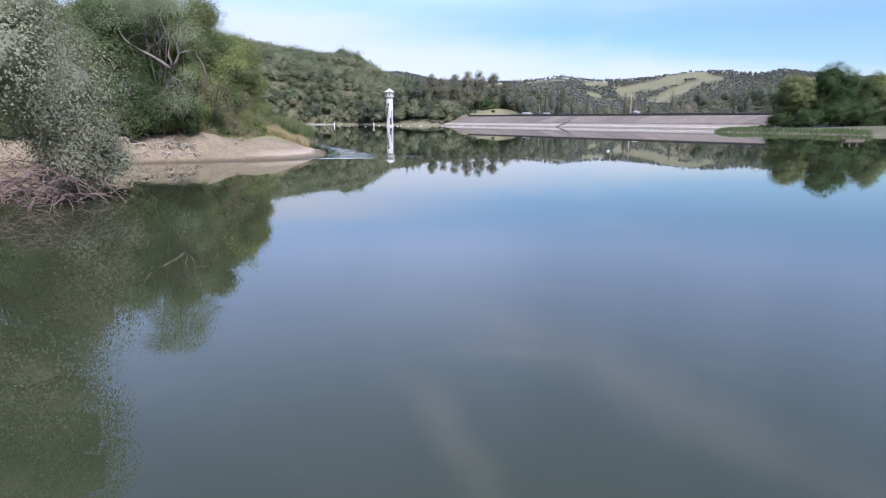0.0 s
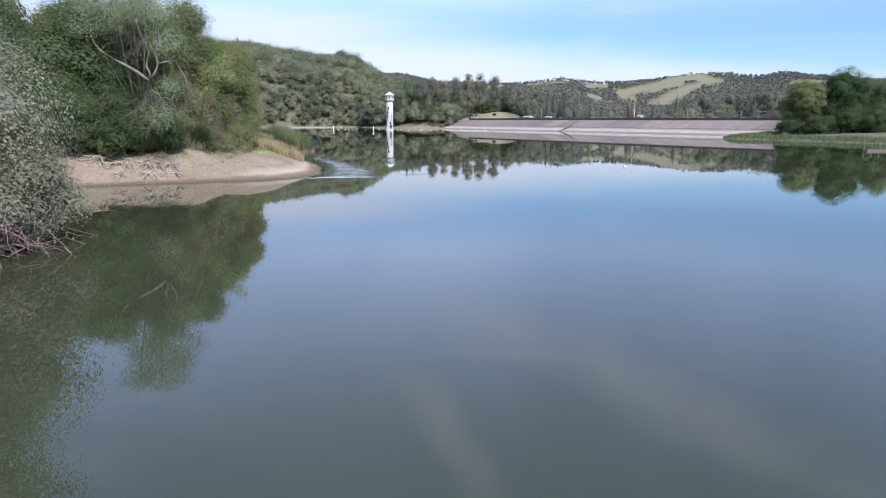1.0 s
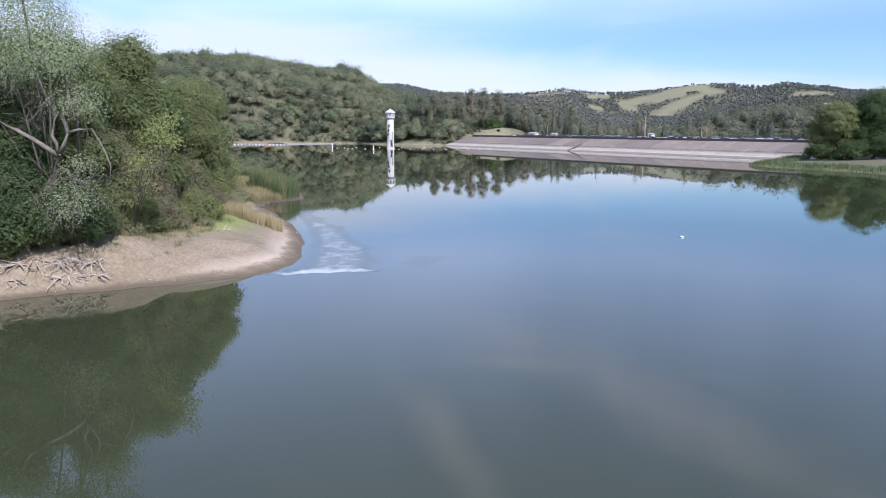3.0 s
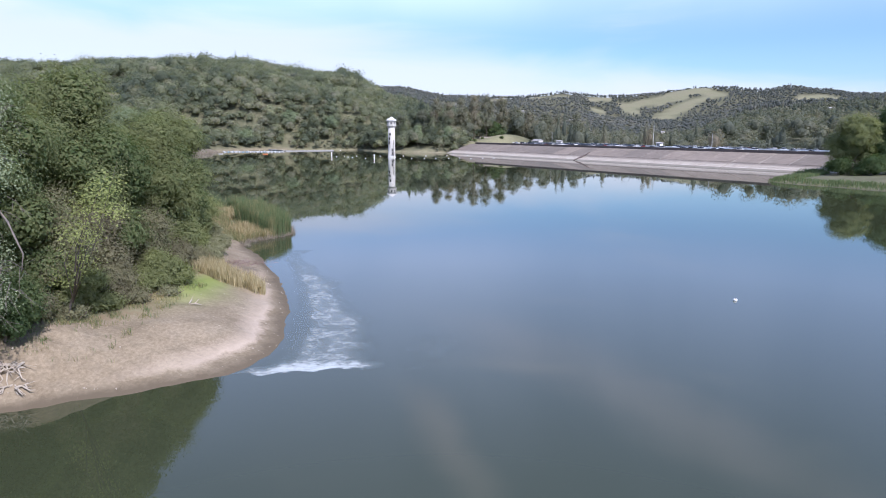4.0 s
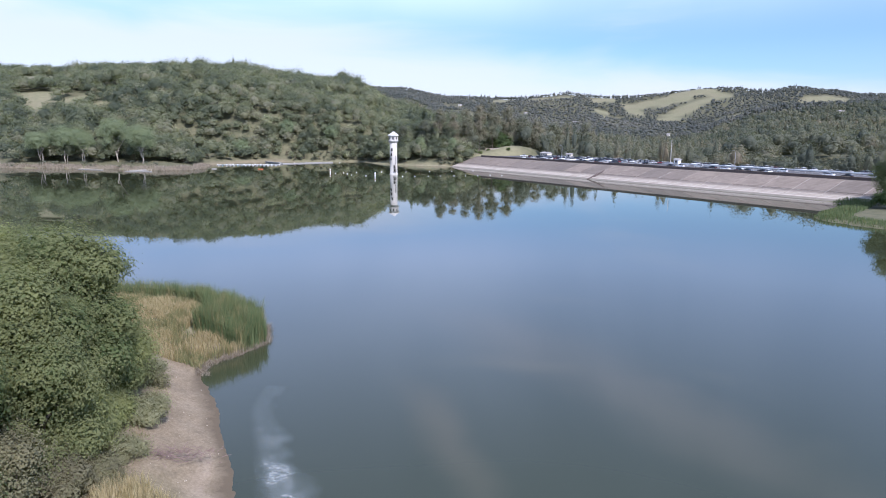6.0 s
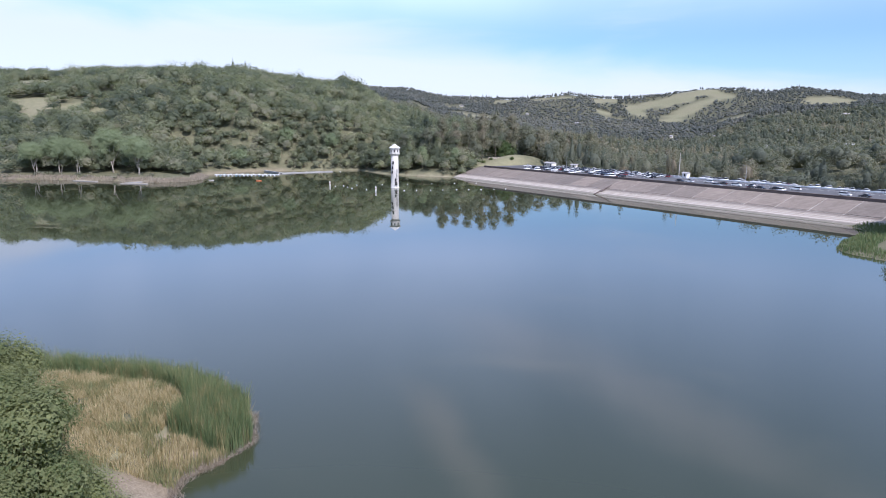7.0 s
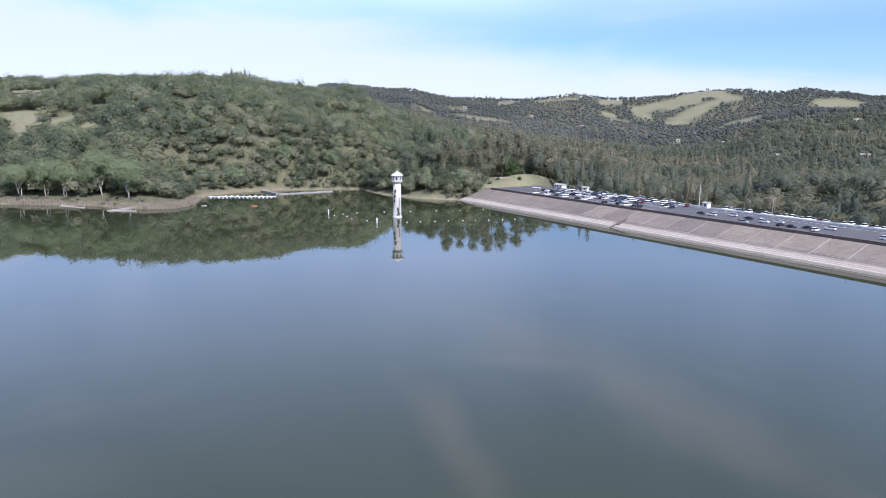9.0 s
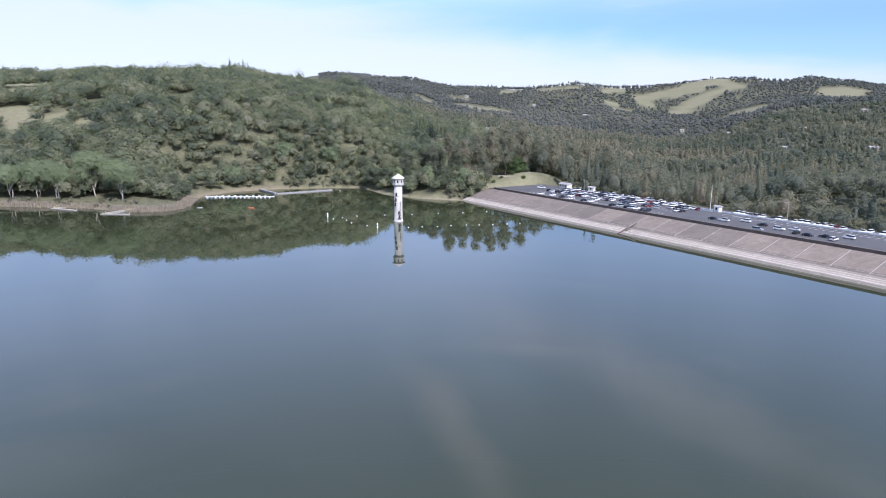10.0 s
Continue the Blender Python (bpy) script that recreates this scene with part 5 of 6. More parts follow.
for i in range(130):  # bare hanging twigs
    if i:
        part("twig", bm, M_GREY_BARK, big)
        bm = bmesh.new()
    c = Vector((rng_t.uniform(-1.5, 6.5), rng_t.uniform(-5.2, -2.8), rng_t.choice((rng_t.uniform(2.5, 6.0), rng_t.uniform(8.0, 13.0)))))
    d = Vector((rng_t.normal(0, 0.7), rng_t.normal(0, 0.7), rng_t.normal(-0.5, 0.6)))
    tube(bm, [c, c + d * 0.6 + Vector((0, 0, 0.15)), c + d * 1.15], [0.018, 0.012, 0.005], 4)
    for q in range(4):
        e = c + d * rng_t.uniform(0.2, 1.0)
        g = d * 0.5 + Vector((rng_t.normal(0, 0.35), rng_t.normal(0, 0.35), rng_t.normal(-0.15, 0.3)))
        tube(bm, [e, e + g], [0.011, 0.004], 3)
part("twig", bm, M_GREY_BARK, big)
# x, y, height, radius, tone, seed, leaf sprays, leaf size
for x, y, h, r, tone, sd, spr, lf in ((-3.0, -327.5, 13.0, 5.0, 0.20, 110, 3200, 0.105), (-10.5, -329.0, 14.5, 5.6, 0.24, 111, 2600, 0.115), (0.8, -321.0, 15.5, 4.4, 0.34, 112, 2600, 0.105), (-6.0, -318.0, 16.0, 5.5, 0.30, 113, 2000, 0.125),
                                      (2.2, -313.0, 16.6, 4.5, 0.40, 114, 2800, 0.105), (-3.5, -308.0, 16.0, 5.0, 0.42, 115, 2000, 0.12), (-12.0, -310.0, 16.5, 5.8, 0.36, 116, 1800, 0.135), (-8.8, -284.0, 12.3, 5.0, 0.46, 117, 2700, 0.11),
                                      (0.4, -296.0, 14.4, 5.2, 0.34, 118, 3000, 0.11), (-9.5, -296.0, 14.0, 5.2, 0.48, 119, 2300, 0.12), (-16.0, -279.0, 11.5, 4.8, 0.5, 120, 2000, 0.12), (-20.0, -300.0, 17.0, 6.0, 0.44, 121, 1700, 0.14),
                                      (-22.0, -286.0, 15.0, 6.0, 0.46, 122, 1700, 0.14), (-21.0, -318.0, 16.0, 6.0, 0.34, 123, 1300, 0.15), (-32.0, -294.0, 16.0, 6.5, 0.44, 124, 1100, 0.16), (-20.0, -330.0, 15.0, 5.5, 0.3, 125, 1000, 0.15), (-33.0, -276.0, 13.0, 5.5, 0.44, 126, 1000, 0.15), (-34, -312, 16, 6.5, 0.38, 127, 900, 0.16), (3.5, -304.8, 13.4, 3.7, 0.38, 128, 2100, 0.10),
                                      (1.6, -328.4, 6.2, 2.5, 0.14, 129, 1500, 0.09), (-2.2, -330.4, 7.4, 2.8, 0.16, 133, 1700, 0.09), (4.4, -326.4, 4.6, 2.0, 0.26, 134, 1000, 0.085), (-6.5, -331.6, 8.0, 3.0, 0.18, 135, 1500, 0.095)):
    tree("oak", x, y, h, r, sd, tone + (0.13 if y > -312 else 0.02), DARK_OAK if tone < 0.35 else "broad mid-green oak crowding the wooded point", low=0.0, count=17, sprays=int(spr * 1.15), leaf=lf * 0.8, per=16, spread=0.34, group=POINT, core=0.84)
tree("young_cottonwood", 5.2, -321.8, 9.0, 1.7, 130, 1.08, "slender yellow-green young cottonwood leaning over the bank", low=0.55, count=5, sprays=190, leaf=0.075, per=14, lean=(4.3, -3.2), thick=0.07, core=0, group=POINT, bark=M_GREY_BARK,
     own_lobes=[((2.4, -1.8, 5.6), (0.9, 0.7, 0.6)), ((3.6, -2.6, 7.2), (1.0, 0.8, 0.8)), ((4.6, -3.4, 8.6), (0.9, 0.8, 0.7)), ((3.0, -3.0, 6.2), (0.7, 0.7, 0.5)), ((5.2, -3.4, 7.4), (0.8, 0.6, 0.5)), ((4.0, -2.2, 8.0), (0.7, 0.6, 0.5)), ((1.8, -1.0, 4.2), (0.7, 0.6, 0.5)), ((5.6, -4.0, 9.0), (0.5, 0.5, 0.4)), ((1.2, -1.4, 3.2), (0.6, 0.5, 0.5))])
tree("willow", 2.6, -301.6, 6.0, 3.2, 131, 0.68, "bright light-green bushy willow by the strand", low=0.05, count=10, sprays=1700, leaf=0.09, per=15, stems=3, thick=0.1, group=POINT)
tree("willow", 1.4, -291.6, 5.6, 2.9, 132, 0.64, "bright light-green bushy willow by the strand", low=0.05, count=9, sprays=1500, leaf=0.09, per=15, stems=3, thick=0.1, group=POINT)
# tall grey-brown brush between the oaks and the strand
for i, (x, y, h, r, tone) in enumerate(((3.4, -319.5, 8.5, 2.4, 0.55), (4.0, -315.5, 7.0, 2.3, 0.45), (4.6, -309.5, 6.0, 2.4, 0.5), (-1.0, -324.0, 11.0, 2.6, 0.6), (-2.0, -302.5, 11.5, 3.0, 0.65), (-6.0, -312.5, 16.5, 3.4, 0.6))):
    tree("brush_tree", x, y, h, r, 400 + i, tone, "feathery grey-brown half-bare bush among the oaks", "bush", low=0.08, count=9, sprays=int(110 * r * h ** 0.5), leaf=0.065, per=18, spread=0.4, thick=0.06, stems=3, group=POINT, core=0.55, leaves=M_LEAF_GREY)
# undergrowth at the foot of the trees
SHRUBS = "shrubs along the bank"
for i, (x, y, h, r, tone, grey) in enumerate(((-8, -331.8, 3.0, 2.6, 0.26, 0), (-5.6, -330.2, 3.6, 2.6, 0.22, 0), (-1.2, -328.6, 3.4, 2.4, 0.28, 0), (1.8, -327.0, 2.6, 2.0, 0.34, 0), (-12, -334, 3.4, 3.0, 0.3, 0), (-9.5, -333.4, 2.0, 1.8, 0.34, 0), (-6.8, -332.4, 1.8, 1.6, 0.30, 0), (-4.2, -331.2, 1.9, 1.7, 0.36, 0), (-2.0, -330.0, 1.8, 1.6, 0.33, 0), (0.4, -329.0, 1.5, 1.4, 0.38, 0), (2.4, -327.6, 1.6, 1.5, 0.36, 0), (3.6, -325.8, 1.7, 1.3, 0.4, 1), (4.3, -323.6, 2.2, 1.3, 0.45, 1), (7.9, -311.2, 1.6, 1.2, 0.66, 0), (7.0, -316.4, 1.1, 1.0, 0.5, 1),
                                              (-3.4, -330.2, 2.2, 2.0, 0.36, 0), (0.2, -326.5, 2.8, 2.2, 0.30, 0), (2.9, -323.4, 3.0, 1.9, 0.42, 0), (4.6, -319.3, 3.4, 1.8, 0.56, 0), (5.4, -316.2, 3.0, 1.8, 0.46, 1), (6.9, -312.2, 3.0, 1.7, 0.62, 0), (5.4, -306.4, 3.4, 2.0, 0.40, 1), (6.8, -304.4, 2.2, 1.6, 0.5, 1), (4.2, -305.4, 3.0, 1.9, 0.34, 1), (5.8, -318.4, 1.3, 1.2, 0.6, 0), (6.3, -314.2, 1.8, 1.4, 0.70, 0), (2.6, -308.0, 6.0, 2.6, 0.56, 0),
                                              (5.0, -294.8, 1.9, 1.9, 0.85, 1), (1.8, -287.6, 2.2, 1.9, 0.7, 1), (3.4, -296.6, 2.6, 1.8, 0.7, 0), (5.2, -321.4, 1.0, 1.0, 0.62, 1), (5.0, -313.0, 1.2, 1.1, 0.4, 1), (-2.4, -287.4, 2.8, 2.2, 0.6, 0), (8.4, -314.2, 0.7, 0.7, 0.8, 1), (2.6, -326.2, 1.2, 1.2, 0.5, 1), (6.4, -300.4, 1.6, 1.4, 0.75, 1))):
    lab = "twiggy grey-brown shrub at the strand's edge" if grey else "low green shrub under the bank's trees" if tone < 0.6 else "straggling olive-green shrub at the strand's edge"
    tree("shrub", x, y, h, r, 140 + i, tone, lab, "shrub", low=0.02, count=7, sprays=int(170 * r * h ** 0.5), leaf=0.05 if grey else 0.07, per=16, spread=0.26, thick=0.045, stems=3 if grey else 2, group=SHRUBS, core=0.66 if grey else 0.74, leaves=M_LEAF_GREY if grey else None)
# the grey willow on the spur, its dead branches in the water
tree("grey_willow", 8.4, -362.6, 18.5, 6.9, 170, 0.82, "large grey-green willow overhanging the water", low=0.03, count=18, sprays=6800, leaf=0.042, per=22, spread=0.42, thick=0.2, droop=0.5, core=0.8, leaves=M_LEAF_WILLOW)
tree("grey_willow", 2.0, -366.5, 17.0, 5.6, 171, 0.74, "large grey-green willow overhanging the water", low=0.03, count=10, sprays=1600, leaf=0.08, per=12, spread=0.4, thick=0.2, droop=0.5, core=0.8, leaves=M_LEAF_WILLOW)
tree("grey_willow", 12.2, -359.8, 5.2, 2.7, 172, 0.72, "low grey willow bush trailing over the bank", low=0.02, count=9, sprays=1300, leaf=0.05, per=18, spread=0.34, thick=0.06, stems=3, droop=0.4, core=0.72, leaves=M_LEAF_WILLOW)
pile = holder("dead_branches", Matrix.Translation((12.2, -361.2, 0)), "purplish bare dead branches trailing in the water", "branches")
for k in range(280):
    bm = bmesh.new()
    a, e = rng_t.uniform(-2.6, 1.2), rng_t.uniform(0.0, 0.8)
    c = Vector((rng_t.uniform(-3.6, 0.9), rng_t.uniform(-2.6, 2.4), rng_t.uniform(0.1, 2.1)))
    d = Vector((math.cos(a) * math.cos(e), math.sin(a) * math.cos(e), math.sin(e) - 0.55))
    ln = rng_t.uniform(0.9, 2.6)
    mid, tip_p = c + d * ln * 0.4 + Vector((0, 0, 0.3)), c + d * ln
    tube(bm, [c, mid, c + d * ln * 0.8 + Vector((rng_t.normal(0, 0.15), rng_t.normal(0, 0.15), 0.1)), tip_p], [0.026, 0.019, 0.012, 0.004], 4)
    for q in range(3):
        g = Vector((rng_t.normal(0, 0.3), rng_t.normal(0, 0.3), rng_t.normal(0.05, 0.25))) + d * 0.3
        st = mid.lerp(tip_p, rng_t.uniform(0, 0.8))
        tube(bm, [st, st + g], [0.012, 0.003], 3)
    part("branch", bm, M_DEADWOOD, pile)

# driftwood and roots on the cut bank
ROOTS = "driftwood on the bank"
for k, (x, y) in enumerate(((-0.5, -330.2), (1.0, -329.6), (2.2, -328.9), (3.2, -328.5), (4.3, -328.0), (5.3, -327.5), (-3.0, -331.6), (-6.0, -333.2), (3.8, -329.3), (5.8, -328.4), (1.6, -330.4))):
    z = float(land_height(np.array([x]), np.array([y]))[0])
    zs = float(land_height(np.array([x + 0.5]), np.array([y - 0.9]))[0])
    fall = (zs - z) / 1.03
    o = holder("driftwood", Matrix.Translation((x, y, z + 0.08)), "tangle of bleached roots and driftwood on clay", "driftwood", ROOTS)
    for j in range(11):
        bm = bmesh.new()
        a = rng_t.uniform(-2.9, 0.3)
        d = Vector((math.cos(a), math.sin(a), 0))
        d.z = fall * max(0.0, d.dot(Vector((0.48, -0.88, 0)))) + 0.04
        ln = rng_t.uniform(0.45, 1.25)
        c = Vector((rng_t.uniform(-0.7, 0.7), rng_t.uniform(-0.2, 0.4), 0.06))
        side = Vector((rng_t.normal(0, 0.22), rng_t.normal(0, 0.16), rng_t.uniform(0, 0.2)))
        tube(bm, [c, c + d * ln * 0.35 + side, c + d * ln * 0.7, c + d * ln + side * 0.6], [0.06, 0.05, 0.034, 0.012], 6)
        tube(bm, [c + d * ln * 0.35 + side, c + d * ln * 0.6 + side * 2.0, c + d * ln * 0.8 + side * 3.0], [0.03, 0.02, 0.008], 5)
        part("root", bm, M_DRIFT, o)
for x, y, a, ln in ((10.8, -316.3, -0.3, 0.9), (10.6, -316.1, 1.7, 0.8)):
    z = float(land_height(np.array([x]), np.array([y]))[0])
    bm = bmesh.new()
    d = Vector((math.cos(a), math.sin(a), 0.05))
    tube(bm, [Vector(), d * ln * 0.4 + Vector((0, 0, 0.06)), d * ln], [0.06, 0.05, 0.02], 7)
    tube(bm, [d * ln * 0.4 + Vector((0, 0, 0.06)), d * ln * 0.55 + Vector((0.1, 0.2, 0.35))], [0.04, 0.015], 6)
    o = tagged(part("stick", bm, M_DRIFT), "bleached white branch lying on the sand", "branch")
    o.matrix_basis = Matrix.Translation((x, y, z + 0.05))

# ---- reeds and grass ----


def blades(name, x, y, z, height, width, tone, label, category, seed, lean=0.18, material=None):
    rng = np.random.default_rng(seed)
    n = len(x)
    a = rng.uniform(0, np.pi, n)
    w = np.stack([np.cos(a), np.sin(a), np.zeros(n)], 1) * (width * rng.uniform(0.6, 1.3, n))[:, None]
    b = np.stack([x, y, z], 1)
    h = np.asarray(height) * rng.uniform(0.65, 1.1, n)
    t = np.stack([rng.normal(0, lean, n) * h, rng.normal(0, lean, n) * h, h], 1)
    m = b + t * np.array((0.35, 0.35, 0.6))
    v = np.stack([b - w, b + w, m + w * 0.8, m - w * 0.8, b + t, b + t + w * 0.1], 1).reshape(-1, 3)
    k = np.arange(n)[:, None] * 6
    f = np.concatenate([k + np.array((0, 1, 2, 3)), k + np.array((3, 2, 5, 4))])
    me = mesh_np(name, v, f, material or M_REED, False, tone=np.repeat(tone, 6))
    return tagged(new(name, me), label, category, kind="stuff")


def area(x0, x1, y0, y1, n, seed):
    r = np.random.default_rng(seed)
    return r.uniform(x0, x1, n), r.uniform(y0, y1, n), r


def take(keep, *arrays):
    return [a[keep] for a in arrays]


x, y, r = area(-30, 9, -280, -253, 130000, 61)
d = shore_distance(x, y)
band = (d > 0.1) & (d < 3.6 + 2.6 * smooth01(x, -8, 2) + 0.8 * value_noise(x / 2, y / 2, 9)) & (y > -275.5) & (y > -276 + (7 - x) * 0.28)
x, y = take(band, x, y)
blades("green_reeds", x, y, np.maximum(land_height(x, y), -0.3), 3.0 + 0.8 * value_noise(x / 1.1, y / 1.1, 2), 0.022, np.clip(r.normal(0.32, 0.17, len(x)) + 0.2 * (value_noise(x / 0.9, y / 0.9, 33) > 0.45), 0.02, 0.95), "tall green tule reeds round the end of the point", "reeds", 62, 0.13)
x, y, r = area(-26, 8, -283, -258, 66000, 63)
d = shore_distance(x, y)
inner = ((d > 2.6 + 2.8 * smooth01(x, -8, 2)) | (y < -274.5) & (d > 0.3)) & (d < 17) & (y > -281 + 0.12 * (4 - x)) & (x > -24 + 3 * value_noise(y / 3, x / 3, 4)) & (value_noise(x / 1.2, y / 1.2, 6) > -0.55)
x, y = take(inner, x, y)
blades("dry_grass", x, y, land_height(x, y), 1.15 + 0.4 * value_noise(x / 1.3, y / 1.3, 3), 0.03, np.clip(r.normal(0.83, 0.1, len(x)) - 0.2 * (value_noise(x / 2.5, y / 2.5, 13) > 0.45), 0.3, 1), "golden dry grass behind the reeds", "grass", 64, 0.26)
x, y, r = area(-6, 10, -282, -262, 30000, 73)
d = shore_distance(x, y)
x, y = take((d > -0.5 + 0.4 * value_noise(x / 0.7, y / 0.7, 34)) & (d < 0.75) & (x > 1), x, y)
blades("reed_litter", x, y, np.maximum(land_height(x, y), 0.0), 0.5 + 0.25 * value_noise(x / 0.6, y / 0.6, 35), 0.016, np.clip(r.normal(0.45, 0.2, len(x)), 0.0, 1), "brown broken reed litter along the waterline", "reeds", 74, 0.8, M_STRAW)
x, y, r = area(3, 15, -311, -300, 22000, 65)
u = ((x - 10.4) / 3.2) ** 2 + ((y + 306.2 + 0.25 * (x - 10)) / 1.9) ** 2
x, y = take((u < 1 + 0.4 * value_noise(x / 1.1, y / 1.1, 7)) & (shore_distance(x, y) > 1.8), x, y)
blades("dry_grass_clump", x, y, land_height(x, y), 1.25 + 0.35 * value_noise(x, y, 3), 0.018, np.clip(r.normal(0.92, 0.12, len(x)), 0.4, 1), "straw-coloured rushes on the strand", "grass", 66, 0.16)
x, y, r = area(-14, 16, -332, -286, 90000, 67)
d = shore_distance(x, y)
e = d + 1.3 * value_noise(x / 3, y / 3, 11) + 0.5 * value_noise(x / 0.9, y / 0.9, 12)
tipw = smooth01(x, 2, 9) * smooth01(y, -328, -318) * smooth01(y, -286, -296)
x, y, e, tipw = take((e > 3.6 + 4.0 * tipw) & (e < 10 + 4 * tipw) & (value_noise(x / 0.8, y / 0.8, 15) + 0.5 * value_noise(x / 0.3, y / 0.3, 16) > -0.15), x, y, e, tipw)
blades("bank_grass", x, y, land_height(x, y), 0.30 + 0.18 * value_noise(x / 0.8, y / 0.8, 3), 0.012, np.clip(r.normal(0.6, 0.16, len(x)) + 0.15 * value_noise(x / 2, y / 2, 17), 0.1, 1), "thin green and straw grass along the top of the bank", "grass", 68, 0.35)
x, y, r = area(112, 240, -260, -128, 110000, 69)
d = shore_distance(x, y)
x, y = take((d > 0.2) & (d < 9) & (x - 0.55 * (y + 190) < 165), x, y)
blades("marsh_reeds", x, y, np.maximum(land_height(x, y), -0.2), (1.35 + 0.4 * value_noise(x / 6, y / 6, 2)) * (0.5 + 0.5 * smooth01(shore_distance(x, y), 0, 5)), 0.07, np.clip(r.normal(0.3, 0.12, len(x)), 0.02, 0.7), "broad bed of green reeds at the marshy point", "reeds", 70, 0.12)
x, y, r = area(-240, -100, 14, 70, 60000, 71)
d = shore_distance(x, y)
x, y = take((d > -0.3) & (d < 6) & (value_noise(x / 5, y / 5, 9) > -0.6), x, y)
blades("shore_reeds", x, y, np.maximum(land_height(x, y), -0.1), 1.7 + 0.8 * value_noise(x / 7, y / 7, 2), 0.09, np.clip(r.normal(0.6, 0.2, len(x)), 0.0, 1), "pale straw reeds fringing the far shore", "reeds", 72, 0.2, M_STRAW)

# brush: dark dead twigs on the strand
brush = holder("dead_brush", Matrix.Translation((8.4, -299.4, float(land_height(np.array([8.4]), np.array([-299.4]))[0]))), "low dark heap of dead brush on sand", "brush")
for k in range(150):
    bm = bmesh.new()
    c = Vector((rng_t.normal(0, 1.4), rng_t.normal(0, 0.5), rng_t.uniform(0, 0.35)))
    a = rng_t.uniform(0, 6.28)
    dd = Vector((math.cos(a), math.sin(a), rng_t.uniform(-0.1, 0.6))) * rng_t.uniform(0.3, 0.9)
    tube(bm, [c, c + dd * 0.5 + Vector((0, 0, 0.05)), c + dd], [0.022, 0.016, 0.005], 4)
    part("twig", bm, M_DEADWOOD, brush)

# ---- trees along the other shores ----
FAR_SHORE = "pale-trunked trees on the far shore"
for i, (x, y, h, rr, tone) in enumerate(((-217, 47, 18, 8.5, 0.5), (-203, 49, 22, 10, 0.55), (-191, 47, 19, 8, 0.5), (-172, 50, 25, 12, 0.55), (-153, 42, 21, 9.5, 0.6))):
    tree("gum_tree", x, y, h, rr * 0.85, 200 + i, tone + 0.14, "tall pale-trunked gum tree at the water's edge", low=0.40, count=14, sprays=1500, leaf=0.26, per=12, spread=0.8, bark=M_PALE_BARK, thick=0.24, stems=2, group=FAR_SHORE, core=0.42, leaves=M_LEAF_GUM)
SHORE_TREES = "trees on the far shore"
for i, (x, y, h, rr, tone, lab) in enumerate(((-146, 60, 15, 8, 0.34, 0), (-134, 62, 13, 7, 0.30, 0), (-180, 66, 13, 7, 0.28, 0), (-222, 62, 12, 7, 0.3, 0), (-118, 118, 11, 6, 0.62, 1), (-104, 140, 13, 6, 0.4, 0), (-92, 148, 14, 6, 0.6, 1), (-74, 150, 12, 6, 0.45, 0), (-60, 156, 11, 6, 0.5, 1),
                                              (-34, 150, 13, 7, 0.3, 0), (-26, 128, 14, 7.5, 0.24, 0), (-18, 118, 13, 6.5, 0.22, 0), (-8.5, 108, 13, 3.2, 0.72, 2), (1, 108, 14, 6.5, 0.25, 0), (11, 96, 14, 3.4, 0.72, 2), (21, 94, 12.5, 6, 0.36, 0), (33, 90, 12, 5, 0.8, 1), (30, 104, 20, 7, 0.3, 0), (6, 122, 20, 7, 0.28, 0))):
    tree("oak" if lab == 0 else "willow" if lab == 1 else "poplar", x, y, h, rr, 220 + i, tone, ("round dark green oak at the water's edge", "pale olive willow on the far shore", "slim light-green poplar at the water's edge")[lab], low=0.08, count=8, sprays=520, leaf=0.36, per=9, spread=0.75, group=SHORE_TREES, core=0.7, leaves=M_LEAF_HILL if lab == 0 else M_LEAF_GUM)
for i, (x, y, h, rr, tone) in enumerate(((14, 112, 22, 6, 0.35), (24, 108, 24, 5.5, 0.55), (33, 104, 22, 5, 0.6), (42, 112, 25, 6, 0.5), (52, 122, 27, 6, 0.55), (62, 134, 27, 6.5, 0.5), (74, 142, 26, 6.5, 0.6), (-2, 116, 21, 6, 0.4), (46, 100, 15, 5, 0.3), (86, 152, 29, 7, 0.45), (98, 160, 30, 7, 0.6), (110, 152, 31, 7, 0.5), (92, 172, 30, 7, 0.55), (122, 162, 29, 7, 0.65), (134, 148, 30, 6.5, 0.5))):
    tree("gum_tree", x, y, h * (1.22 if 20 < x < 80 and h > 20 else 1.0), rr, 300 + i, tone, "tall feathery olive-brown gum tree near the dam's end", low=0.1, count=14, sprays=620, leaf=0.36, per=9, spread=0.8, group=SHORE_TREES, core=0.5, leaves=M_LEAF_FAR, thick=0.3)
tree("oak", 70, 139, 12, 7.5, 290, 0.2, "round dark green oak on the grassy rise", low=0.02, count=10, sprays=900, leaf=0.3, per=10, spread=0.6, group=SHORE_TREES, core=0.8)
tree("oak", 44, 122, 10, 6, 291, 0.3, "round dark green oak on the grassy rise", low=0.02, count=9, sprays=700, leaf=0.3, per=10, spread=0.6, group=SHORE_TREES, core=0.8)
for i, (x, y, r) in enumerate(((52, 104, 1.2), (58, 116, 0.9), (66, 122, 1.5), (72, 112, 1.1), (49, 112, 1.4))):
    tree("shrub", x, y, r * 1.3, r, 500 + i, 0.3, "small dark shrub on the dry grassy rise", "shrub", low=0.02, count=6, sprays=160, leaf=0.22, per=8, spread=0.3, thick=0.06, group="shrubs on the rise", core=0.7)
